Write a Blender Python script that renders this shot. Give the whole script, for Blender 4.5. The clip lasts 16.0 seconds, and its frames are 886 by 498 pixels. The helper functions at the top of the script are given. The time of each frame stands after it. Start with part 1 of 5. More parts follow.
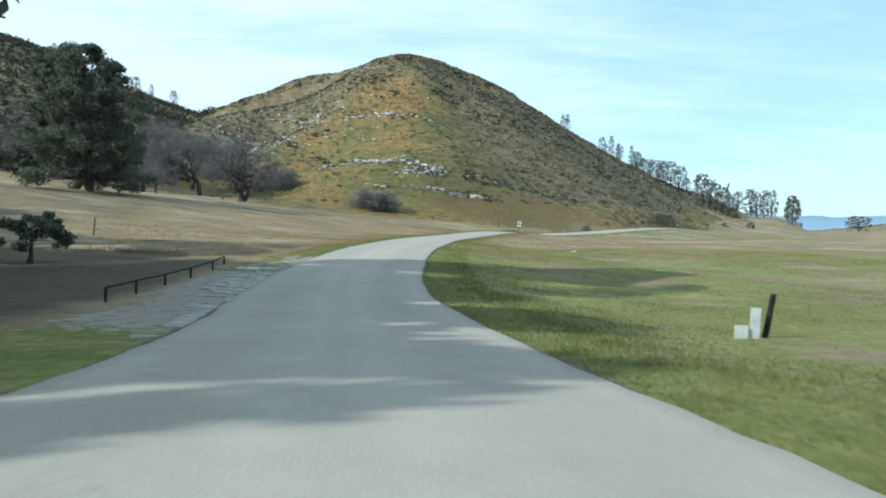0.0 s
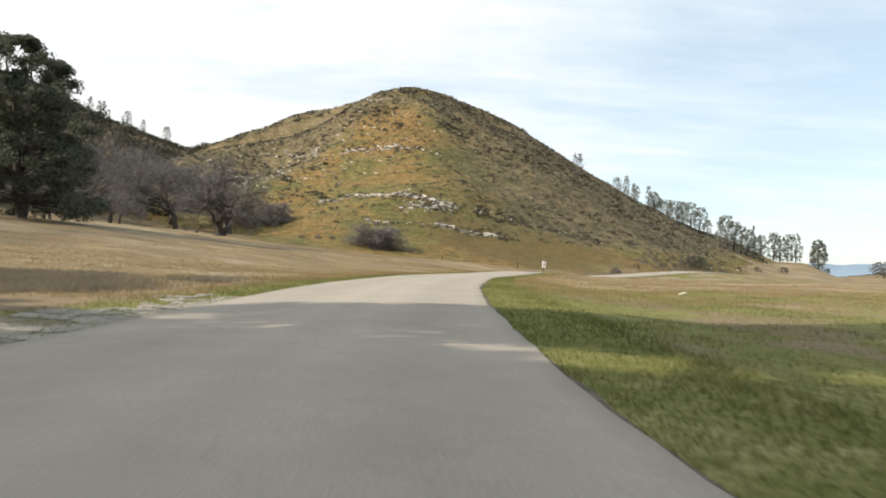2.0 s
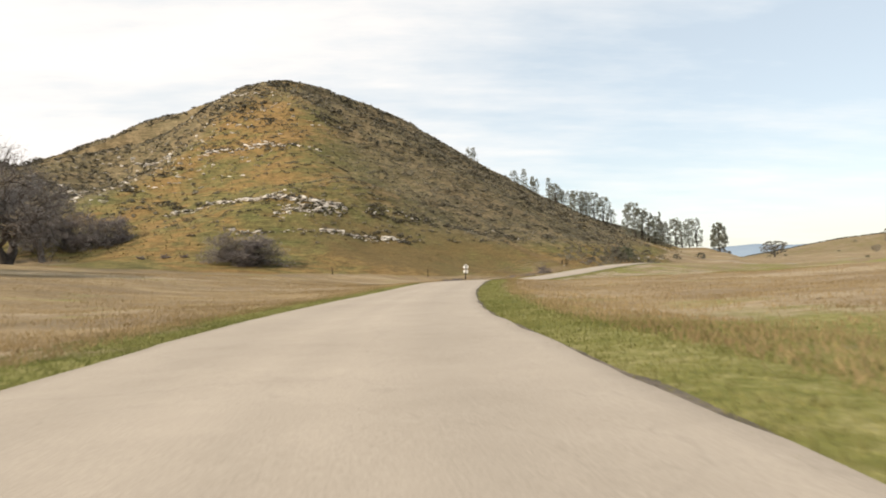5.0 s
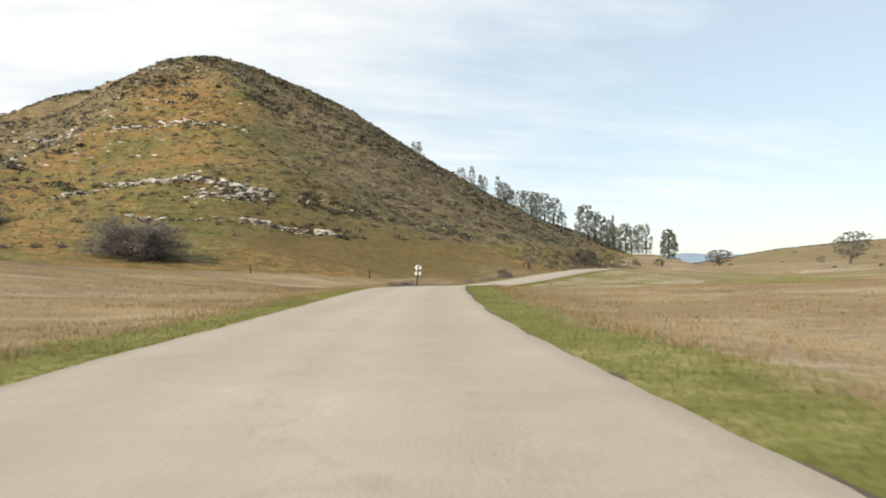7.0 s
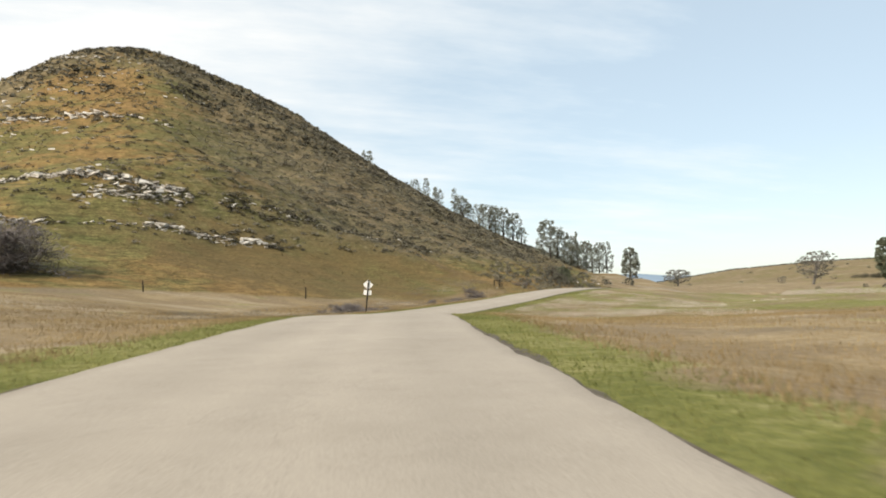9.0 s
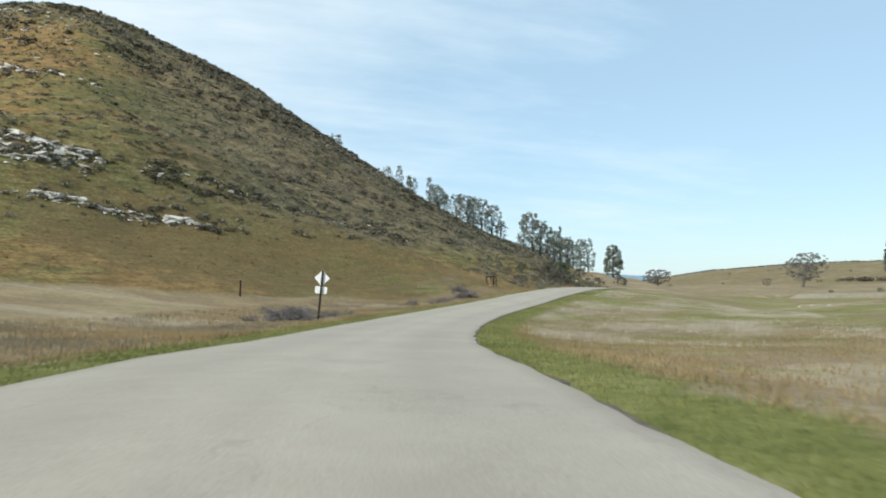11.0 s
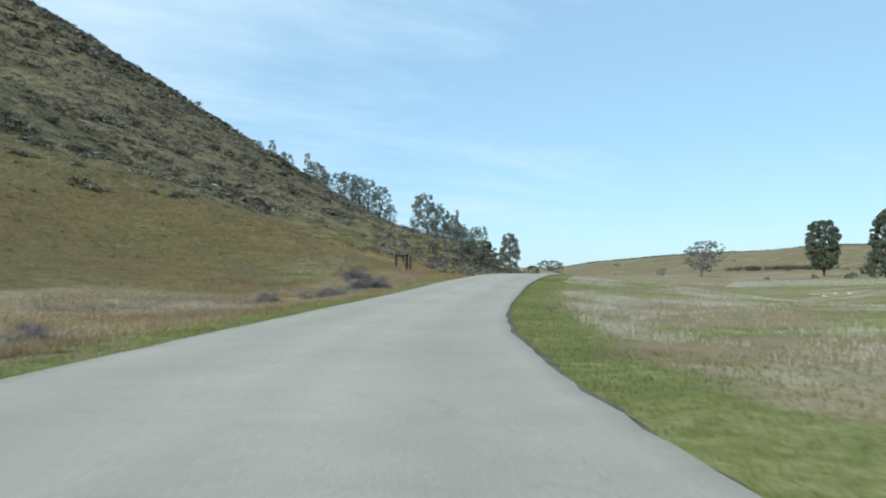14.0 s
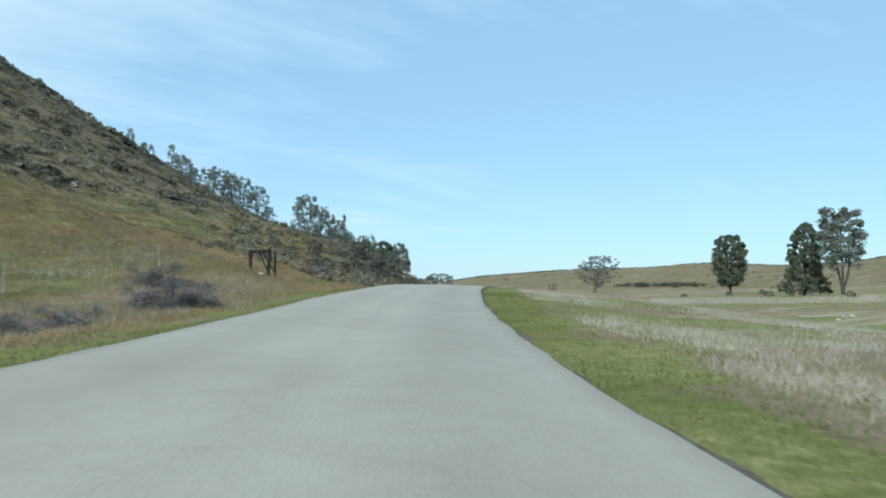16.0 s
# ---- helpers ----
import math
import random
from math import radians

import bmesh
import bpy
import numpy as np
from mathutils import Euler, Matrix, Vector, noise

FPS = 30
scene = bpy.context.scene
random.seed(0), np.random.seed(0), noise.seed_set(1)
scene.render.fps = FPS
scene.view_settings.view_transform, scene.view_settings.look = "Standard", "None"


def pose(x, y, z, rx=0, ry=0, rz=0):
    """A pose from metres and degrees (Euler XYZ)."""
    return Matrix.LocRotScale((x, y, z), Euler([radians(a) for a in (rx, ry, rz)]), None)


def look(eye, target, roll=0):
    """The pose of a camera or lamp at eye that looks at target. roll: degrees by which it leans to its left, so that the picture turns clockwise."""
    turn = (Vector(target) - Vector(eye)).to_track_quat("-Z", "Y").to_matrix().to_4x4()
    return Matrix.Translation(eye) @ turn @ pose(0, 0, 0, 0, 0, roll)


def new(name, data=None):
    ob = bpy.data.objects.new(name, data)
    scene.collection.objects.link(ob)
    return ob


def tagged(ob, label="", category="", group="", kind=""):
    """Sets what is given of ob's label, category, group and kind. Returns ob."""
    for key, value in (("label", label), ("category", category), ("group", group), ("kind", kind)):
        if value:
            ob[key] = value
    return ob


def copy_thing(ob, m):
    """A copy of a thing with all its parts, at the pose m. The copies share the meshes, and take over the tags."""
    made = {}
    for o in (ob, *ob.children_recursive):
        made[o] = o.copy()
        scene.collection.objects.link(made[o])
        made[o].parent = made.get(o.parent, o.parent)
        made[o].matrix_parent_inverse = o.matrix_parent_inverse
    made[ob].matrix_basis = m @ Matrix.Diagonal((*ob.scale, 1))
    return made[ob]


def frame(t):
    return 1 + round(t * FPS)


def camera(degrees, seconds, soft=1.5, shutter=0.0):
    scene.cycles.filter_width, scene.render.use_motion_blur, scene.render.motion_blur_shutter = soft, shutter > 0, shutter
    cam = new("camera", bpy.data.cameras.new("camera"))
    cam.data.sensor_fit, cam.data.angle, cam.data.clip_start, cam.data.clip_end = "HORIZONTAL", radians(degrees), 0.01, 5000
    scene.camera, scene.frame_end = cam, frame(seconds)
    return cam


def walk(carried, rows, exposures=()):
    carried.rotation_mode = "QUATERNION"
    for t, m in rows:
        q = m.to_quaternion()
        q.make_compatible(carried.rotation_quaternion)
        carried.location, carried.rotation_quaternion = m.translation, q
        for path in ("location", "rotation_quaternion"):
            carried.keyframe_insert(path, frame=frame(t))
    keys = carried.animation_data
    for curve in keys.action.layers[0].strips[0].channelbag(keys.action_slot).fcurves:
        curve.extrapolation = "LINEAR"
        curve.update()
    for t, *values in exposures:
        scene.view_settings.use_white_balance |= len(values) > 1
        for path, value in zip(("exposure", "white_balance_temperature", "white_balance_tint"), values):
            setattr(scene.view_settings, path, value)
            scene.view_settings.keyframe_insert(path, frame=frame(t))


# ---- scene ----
cam = camera(62.4, 16.0, soft=1.9, shutter=0.25)
METRES, EYE, TILT, LEAN, TURN = 208.0, 1.2, -2.1, -1.5, 0.0
ROWS = [
    (0.0, 0.0, 0.0, 0.0, 0.0, 0.0, 0.0),
    (0.5, -0.0026, 0.0315, -0.0014, 0.3, 0.31, 0.08),
    (1.0, -0.0056, 0.0637, -0.0024, 0.51, 1.53, -0.02),
    (1.5, -0.0087, 0.0965, -0.0026, 0.64, 2.88, -0.12),
    (2.0, -0.0117, 0.1293, -0.0021, 0.1, 3.6, -0.3),
    (2.5, -0.0139, 0.1607, -0.0009, -1.57, 4.81, -0.07),
    (3.0, -0.0157, 0.1932, 0.0008, -3.0, 4.84, 0.68),
    (3.5, -0.0158, 0.2237, 0.0023, -4.53, 3.84, 1.74),
    (4.0, -0.015, 0.2547, 0.0042, -6.07, 3.27, 3.1),
    (4.5, -0.0143, 0.2866, 0.0054, -7.2, 3.98, 4.15),
    (7.0, -0.0007, 0.4394, 0.0117, -13.18, 3.85, 3.51),
    (7.5, 0.0046, 0.4693, 0.0125, -14.61, 3.6, 2.9),
    (8.0, 0.0105, 0.4985, 0.0134, -16.04, 5.01, 3.3),
    (8.5, 0.017, 0.5286, 0.0147, -16.71, 4.16, 3.79),
    (9.0, 0.0233, 0.5603, 0.0162, -17.13, 5.11, 3.38),
    (11.5, 0.0609, 0.7112, 0.0222, -20.68, 4.24, 2.57),
    (12.0, 0.0697, 0.741, 0.0223, -21.98, 2.89, 2.68),
    (12.5, 0.0795, 0.771, 0.0222, -23.28, 3.04, 3.28),
    (13.0, 0.0901, 0.8, 0.0223, -25.21, 2.71, 3.2),
    (13.5, 0.1012, 0.8291, 0.0224, -27.11, 2.71, 3.09),
    (14.0, 0.1135, 0.8577, 0.0226, -28.91, 3.84, 3.36),
    (14.5, 0.1267, 0.8857, 0.0231, -31.03, 3.98, 3.06),
    (15.0, 0.1412, 0.9135, 0.0238, -33.31, 4.26, 2.9),
    (15.5, 0.1565, 0.9399, 0.0245, -35.6, 5.73, 2.72),
    (16.0, 0.1731, 0.9664, 0.0256, -38.0, 4.38, 2.82),
]
walk(cam, [(t, pose(0, 0, EYE, TILT, LEAN, TURN) @ pose(METRES * x, METRES * y, METRES * z, 90 + pitch, roll, yaw)) for t, x, y, z, yaw, pitch, roll in ROWS],
     [(0.0, 0.38, 5350, -3), (0.5, 0.48, 5800, 2), (1.0, 0.54, 6250, 6), (2.0, 0.44, 6900, 11), (3.5, 0.39, 7500, 16), (5.0, 0.39, 7480, 15), (7.0, 0.37, 7150, 12), (9.0, 0.36, 7050, 11), (11.5, 0.15, 5780, 1), (12.5, 0.13, 5620, 0), (14.0, 0.1, 5400, -2), (16.0, 0.06, 5250, -4)])

# ---- world, sun ----
SUN_EL, SUN_AZ = radians(33), radians(-120)          # azimuth clockwise from +y
to_sun = Vector((math.sin(SUN_AZ) * math.cos(SUN_EL), math.cos(SUN_AZ) * math.cos(SUN_EL), math.sin(SUN_EL)))
sun = new("sun", bpy.data.lights.new("sun", "SUN"))
sun.data.energy, sun.data.angle, sun.data.color = 4.1, radians(0.6), (1.0, 0.93, 0.82)
sun.matrix_world = look(to_sun * 100, (0, 0, 0))


def N(nt, kind, **values):
    """A node with the inputs named by values set."""
    n = nt.nodes.new(kind)
    for k, v in values.items():
        n.inputs[k.replace("_", " ")].default_value = v
    return n


def ramp(nt, src, stops):
    r = nt.nodes.new("ShaderNodeValToRGB")
    while len(r.color_ramp.elements) < len(stops):
        r.color_ramp.elements.new(0.5)
    for e, (p, c) in zip(r.color_ramp.elements, stops):
        e.position, e.color = p, (*c, 1) if len(c) == 3 else c
    nt.links.new(src, r.inputs[0])
    return r.outputs[0]


def grey(v):
    return (v, v, v)


def mixc(nt, fac, a, b, mode="MIX"):
    m = nt.nodes.new("ShaderNodeMix")
    m.data_type, m.blend_type = "RGBA", mode
    for sock, v in ((m.inputs[0], fac), (m.inputs[6], a), (m.inputs[7], b)):
        if isinstance(v, (int, float)):
            sock.default_value = v
        elif isinstance(v, tuple):
            sock.default_value = (*v, 1) if len(v) == 3 else v
        else:
            nt.links.new(v, sock)
    return m.outputs[2]


def math_node(nt, op, a, b=0.5, c=0.5):
    m = nt.nodes.new("ShaderNodeMath")
    m.operation = op
    for sock, v in zip(m.inputs, (a, b, c)):
        if isinstance(v, (int, float)):
            sock.default_value = v
        else:
            nt.links.new(v, sock)
    return m.outputs[0]


def noise_tex(nt, vec, scale, detail=4.0, rough=0.55, stretch=None):
    if stretch:
        mp = nt.nodes.new("ShaderNodeMapping")
        mp.inputs["Scale"].default_value = stretch
        nt.links.new(vec, mp.inputs[0])
        vec = mp.outputs[0]
    n = N(nt, "ShaderNodeTexNoise", Scale=scale, Detail=detail, Roughness=rough)
    nt.links.new(vec, n.inputs["Vector"])
    return n.outputs["Fac"]


world = bpy.data.worlds.new("sky")
scene.world = world
world.use_nodes = True
wt = world.node_tree
wt.nodes.clear()
sky = N(wt, "ShaderNodeTexSky")
sky.sky_type, sky.sun_disc, sky.sun_elevation, sky.sun_rotation = "NISHITA", False, SUN_EL, SUN_AZ % (2 * math.pi)
sky.air_density, sky.dust_density, sky.ozone_density = 1.0, 0.6, 1.5
wc = N(wt, "ShaderNodeTexCoord")
sep = N(wt, "ShaderNodeSeparateXYZ")
wt.links.new(wc.outputs["Generated"], sep.inputs[0])
# the sky dome flattened to a cloud layer: direction / (height + a little)
up = math_node(wt, "ADD", math_node(wt, "MAXIMUM", sep.outputs["Z"], 0.0), 0.12)
comb = N(wt, "ShaderNodeCombineXYZ")
wt.links.new(math_node(wt, "DIVIDE", sep.outputs["X"], up), comb.inputs[0])
wt.links.new(math_node(wt, "DIVIDE", sep.outputs["Y"], up), comb.inputs[1])
c1 = noise_tex(wt, comb.outputs[0], 0.55, 8.0, 0.6, (1.0, 1.5, 1.0))
c2 = noise_tex(wt, comb.outputs[0], 1.7, 6.0, 0.6, (0.6, 1.8, 1.0))
cl = math_node(wt, "ADD", math_node(wt, "MULTIPLY", c1, 0.62), math_node(wt, "MULTIPLY", c2, 0.38))
# thin veil towards the sun's side of the sky, clearing away from it
veil = math_node(wt, "MULTIPLY_ADD", sep.outputs["X"], -0.30, 0.04)
cloud = ramp(wt, math_node(wt, "ADD", cl, veil), [(0.35, grey(0.48)), (0.63, grey(0.93))])
# thin haze is bluish, thicker cloud white
haze = ramp(wt, cloud, [(0.5, (0.635, 0.785, 0.89)), (0.95, (0.78, 0.815, 0.845))])
haze = mixc(wt, 1.0, haze, (10.0, 10.0, 10.0), "MULTIPLY")
skyc = mixc(wt, cloud, sky.outputs[0], haze)
bg = N(wt, "ShaderNodeBackground", Strength=0.105)
wt.links.new(skyc, bg.inputs[0])
wo = N(wt, "ShaderNodeOutputWorld")
wt.links.new(bg.outputs[0], wo.inputs[0])


# ---- materials ----
def material(name, build, rough=0.85, spec=0.25, metal=0.0, thin=0.0):
    """A procedural material: build(nt, position) gives colour and optionally a bump height socket with its strength and distance."""
    m = bpy.data.materials.new(name)
    m.use_nodes = True
    nt = m.node_tree
    b = nt.nodes["Principled BSDF"]
    b.inputs["Roughness"].default_value, b.inputs["Specular IOR Level"].default_value, b.inputs["Metallic"].default_value = rough, spec, metal
    geo = N(nt, "ShaderNodeNewGeometry")
    got = build(nt, geo)
    col, bump = got if isinstance(got, list) else (got, None)
    if isinstance(col, tuple):
        b.inputs["Base Color"].default_value = (*col, 1)
    else:
        nt.links.new(col, b.inputs["Base Color"])
    if bump:
        bn = N(nt, "ShaderNodeBump", Strength=bump[1], Distance=bump[2])
        nt.links.new(bump[0], bn.inputs["Height"])
        nt.links.new(bn.outputs[0], b.inputs["Normal"])
    if thin:
        # light passing through thin leaves and stalks
        tr, mx = N(nt, "ShaderNodeBsdfTranslucent"), N(nt, "ShaderNodeMixShader", Fac=thin)
        nt.links.new(col, tr.inputs["Color"])
        nt.links.new(b.outputs[0], mx.inputs[1])
        nt.links.new(tr.outputs[0], mx.inputs[2])
        nt.links.new(mx.outputs[0], nt.nodes["Material Output"].inputs["Surface"])
    return m


def attr(nt, name):
    a = nt.nodes.new("ShaderNodeAttribute")
    a.attribute_name = name
    return a.outputs["Fac"]


def two_tone(a, b, scale, detail=4.0, lo=0.35, hi=0.65, bump=0.0, dist=0.02, island=0.0, obj=False):
    """Two colours broken up by noise, with a second finer scale, and per-piece variation."""
    def build(nt, geo):
        pos = geo.outputs["Position"]
        if obj:
            pos = N(nt, "ShaderNodeTexCoord").outputs["Object"]
        n1 = noise_tex(nt, pos, scale, detail)
        n2 = noise_tex(nt, pos, scale * 7.3, 3.0)
        f = math_node(nt, "ADD", math_node(nt, "MULTIPLY", n1, 0.65), math_node(nt, "MULTIPLY", n2, 0.35))
        c = ramp(nt, f, [(lo, a), (hi, b)])
        if island:
            v = math_node(nt, "MULTIPLY_ADD", geo.outputs["Random Per Island"], 2 * island, 1 - island)
            vm = N(nt, "ShaderNodeCombineColor")
            for i in range(3):
                nt.links.new(v, vm.inputs[i])
            c = mixc(nt, 1.0, c, vm.outputs[0], "MULTIPLY")
        return [c, (n2, bump, dist)] if bump else c
    return build


def ground_build(nt, geo):
    pos = geo.outputs["Position"]
    big = noise_tex(nt, pos, 0.035, 5.0, 0.6)
    mid = noise_tex(nt, pos, 0.22, 5.0, 0.6, (0.8, 1.3, 1.0))
    fine = noise_tex(nt, pos, 2.6, 5.0, 0.7)
    tiny = noise_tex(nt, pos, 14.0, 3.0, 0.7)
    straw = ramp(nt, math_node(nt, "ADD", math_node(nt, "MULTIPLY", mid, 0.6), math_node(nt, "MULTIPLY", fine, 0.4)),
                 [(0.33, (0.164, 0.117, 0.061)), (0.5, (0.258, 0.194, 0.110)), (0.66, (0.36, 0.290, 0.182))])
    # broad pale and weedy blotches lying across the meadow
    blot = noise_tex(nt, pos, 0.06, 4.0, 0.6, (0.5, 1.5, 1.0))
    straw = mixc(nt, ramp(nt, blot, [(0.50, grey(0)), (0.60, grey(0.75))]), straw, ramp(nt, fine, [(0.3, (0.292, 0.236, 0.157)), (0.7, (0.41, 0.348, 0.248))]))
    straw = mixc(nt, ramp(nt, blot, [(0.34, grey(0.7)), (0.43, grey(0))]), straw, ramp(nt, fine, [(0.3, (0.125, 0.10, 0.068)), (0.7, (0.225, 0.185, 0.132))]))
    patch = noise_tex(nt, pos, 0.16, 6.0, 0.68, (0.75, 1.2, 1.0))
    straw = mixc(nt, ramp(nt, patch, [(0.46, grey(0)), (0.58, grey(0.8))]), straw, ramp(nt, fine, [(0.3, (0.160, 0.118, 0.072)), (0.7, (0.262, 0.202, 0.132))]))
    green = ramp(nt, math_node(nt, "ADD", math_node(nt, "MULTIPLY", mid, 0.5), math_node(nt, "MULTIPLY", fine, 0.5)),
                 [(0.34, (0.086, 0.099, 0.026)), (0.5, (0.160, 0.163, 0.049)), (0.64, (0.282, 0.258, 0.116))])
    hill = ramp(nt, math_node(nt, "ADD", math_node(nt, "MULTIPLY", big, 0.6), math_node(nt, "MULTIPLY", mid, 0.4)),
                [(0.36, (0.122, 0.123, 0.047)), (0.47, (0.163, 0.139, 0.056)), (0.55, (0.232, 0.151, 0.061)), (0.63, (0.248, 0.162, 0.070)), (0.70, (0.250, 0.192, 0.100))])
    bare = ramp(nt, fine, [(0.3, (0.20, 0.170, 0.132)), (0.7, (0.37, 0.33, 0.275))])
    g = math_node(nt, "ADD", attr(nt, "green"), math_node(nt, "MULTIPLY_ADD", math_node(nt, "ADD", math_node(nt, "MULTIPLY", mid, 0.6), math_node(nt, "MULTIPLY", big, 0.4)), 4.2, -2.1))
    g = ramp(nt, g, [(0.32, grey(0)), (0.68, grey(1))])
    c = mixc(nt, g, straw, green)
    hm = ramp(nt, math_node(nt, "ADD", attr(nt, "hill"), math_node(nt, "MULTIPLY_ADD", mid, 0.8, -0.4)), [(0.3, grey(0)), (0.6, grey(1))])
    clump = noise_tex(nt, pos, 0.75, 4.0, 0.65)
    sage = ramp(nt, mid, [(0.35, (0.112, 0.093, 0.057)), (0.65, (0.228, 0.188, 0.118))])
    hill = mixc(nt, ramp(nt, math_node(nt, "ADD", attr(nt, "sage"), math_node(nt, "MULTIPLY_ADD", clump, 1.4, -0.7)), [(0.30, grey(0)), (0.9, grey(0.8))]), hill, sage)
    streak = noise_tex(nt, pos, 0.55, 5.0, 0.65, (0.45, 0.45, 2.4))
    hill = mixc(nt, 0.6, hill, ramp(nt, clump, [(0.32, grey(0.5)), (0.5, grey(0.95)), (0.68, grey(1.4))]), "MULTIPLY")
    hill = mixc(nt, 0.5, hill, ramp(nt, streak, [(0.34, grey(0.6)), (0.5, grey(0.95)), (0.66, grey(1.3))]), "MULTIPLY")
    # thin cattle terraces along the contours
    terrace = noise_tex(nt, pos, 1.15, 4.0, 0.6, (0.22, 0.22, 2.6))
    hill = mixc(nt, 0.6, hill, ramp(nt, terrace, [(0.36, grey(0.55)), (0.5, grey(1.0)), (0.64, grey(1.25))]), "MULTIPLY")
    hill = mixc(nt, 0.75, hill, ramp(nt, fine, [(0.34, grey(0.45)), (0.5, grey(0.9)), (0.66, grey(1.4))]), "MULTIPLY")
    c = mixc(nt, hm, c, hill)
    # darker brown grass in patches at the hill foot and on the far slope
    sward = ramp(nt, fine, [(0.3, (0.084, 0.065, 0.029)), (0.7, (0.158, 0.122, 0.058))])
    c = mixc(nt, ramp(nt, math_node(nt, "ADD", attr(nt, "brown_patch"), math_node(nt, "MULTIPLY_ADD", mid, 1.6, -0.8)), [(0.25, grey(0)), (0.8, grey(0.75))]), c, sward)
    # dark brown that deepens the pines' shade in the ground colour
    shaded_brown = ramp(nt, fine, [(0.3, (0.040, 0.034, 0.025)), (0.7, (0.098, 0.082, 0.058))])
    c = mixc(nt, ramp(nt, math_node(nt, "ADD", attr(nt, "pine_shade"), math_node(nt, "MULTIPLY_ADD", mid, 1.2, -0.6)), [(0.3, grey(0)), (0.75, grey(0.85))]), c, shaded_brown)
    bm_ = ramp(nt, math_node(nt, "ADD", attr(nt, "bare"), math_node(nt, "MULTIPLY_ADD", fine, 1.2, -0.6)), [(0.4, grey(0)), (0.65, grey(1))])
    c = mixc(nt, bm_, c, bare)
    c = mixc(nt, 0.55, c, ramp(nt, tiny, [(0.3, grey(0.45)), (0.7, grey(1.25))]), "MULTIPLY")
    return [c, (fine, 0.5, 0.12)]


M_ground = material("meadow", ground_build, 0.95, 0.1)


def asphalt_build(nt, geo):
    pos = geo.outputs["Position"]
    big = noise_tex(nt, pos, 0.25, 4.0, 0.6)
    fine = noise_tex(nt, pos, 40.0, 3.0, 0.7)
    across = attr(nt, "across")
    tracks = noise_tex(nt, pos, 1.3, 4.0, 0.6)
    c = ramp(nt, math_node(nt, "ADD", math_node(nt, "MULTIPLY", big, 0.6), math_node(nt, "MULTIPLY", tracks, 0.4)), [(0.3, (0.322, 0.285, 0.236)), (0.7, (0.400, 0.356, 0.298))])
    c = mixc(nt, 0.5, c, ramp(nt, fine, [(0.3, grey(0.55)), (0.7, grey(1.3))]), "MULTIPLY")
    # oily strip in the lane middles and a worn dusty rim
    lane = ramp(nt, across, [(0.0, grey(0.78)), (0.05, grey(0.95)), (0.25, grey(0.88)), (0.42, grey(1.0)), (0.5, grey(0.94)), (0.58, grey(1.0)), (0.75, grey(0.88)), (0.95, grey(0.95)), (1.0, grey(0.78))])
    c = mixc(nt, 1.0, c, lane, "MULTIPLY")
    cell = N(nt, "ShaderNodeTexVoronoi", Scale=0.22)
    cell.feature = "DISTANCE_TO_EDGE"
    wob = N(nt, "ShaderNodeTexNoise", Scale=0.9, Detail=4.0)
    nt.links.new(pos, wob.inputs["Vector"])
    wp = N(nt, "ShaderNodeVectorMath")
    wp.operation = "MULTIPLY_ADD"
    wp.inputs[1].default_value = (2.2, 2.2, 0)
    nt.links.new(wob.outputs["Color"], wp.inputs[0])
    nt.links.new(pos, wp.inputs[2])
    nt.links.new(wp.outputs[0], cell.inputs["Vector"])
    crack = ramp(nt, cell.outputs["Distance"], [(0.0, grey(1)), (0.006, grey(0))])
    c = mixc(nt, math_node(nt, "MULTIPLY", crack, 0.15), c, (0.07, 0.065, 0.06))
    return [c, (fine, 0.35, 0.01)]


M_asphalt = material("old_asphalt", asphalt_build, 0.88, 0.25)
M_slab = material("broken_asphalt", two_tone((0.17, 0.155, 0.13), (0.40, 0.372, 0.33), 1.7, 6.0, bump=0.7, dist=0.03), 0.92, 0.2)
M_gravel = material("shoulder_gravel", two_tone((0.06, 0.05, 0.04), (0.17, 0.145, 0.115), 1.8, 5.0, bump=0.6, dist=0.04), 0.95, 0.15)
M_bark = material("grey_bark", two_tone((0.036, 0.030, 0.026), (0.105, 0.092, 0.080), 1.6, 5.0, bump=0.5, dist=0.05, obj=True), 0.95, 0.1)
M_greywood = material("grey_oak_wood", two_tone((0.10, 0.092, 0.084), (0.20, 0.188, 0.172), 1.2, 4.0, obj=True), 0.95, 0.1)
M_twig = material("bare_twigs", two_tone((0.115, 0.108, 0.108), (0.22, 0.21, 0.208), 0.6, 3.0, island=0.3, obj=True), 0.95, 0.1, thin=0.35)
M_bushtwig = material("pale_bush_twigs", two_tone((0.145, 0.13, 0.126), (0.275, 0.25, 0.24), 0.6, 3.0, island=0.3, obj=True), 0.95, 0.1, thin=0.35)
M_needle = material("pine_needles", two_tone((0.066, 0.078, 0.056), (0.138, 0.150, 0.106), 0.5, 3.0, island=0.3, obj=True), 0.8, 0.2, thin=0.35)
M_greypine = material("grey_pine_needles", two_tone((0.155, 0.168, 0.135), (0.315, 0.328, 0.27), 0.5, 3.0, island=0.35, obj=True), 0.8, 0.2, thin=0.55)
M_leaf = material("live_oak_leaves", two_tone((0.088, 0.103, 0.066), (0.188, 0.202, 0.140), 0.6, 3.0, island=0.4, obj=True), 0.75, 0.25, thin=0.35)
M_shrub = material("sage_scrub", two_tone((0.102, 0.096, 0.070), (0.228, 0.208, 0.158), 0.05, 4.0, island=0.4), 0.95, 0.1, thin=0.3)
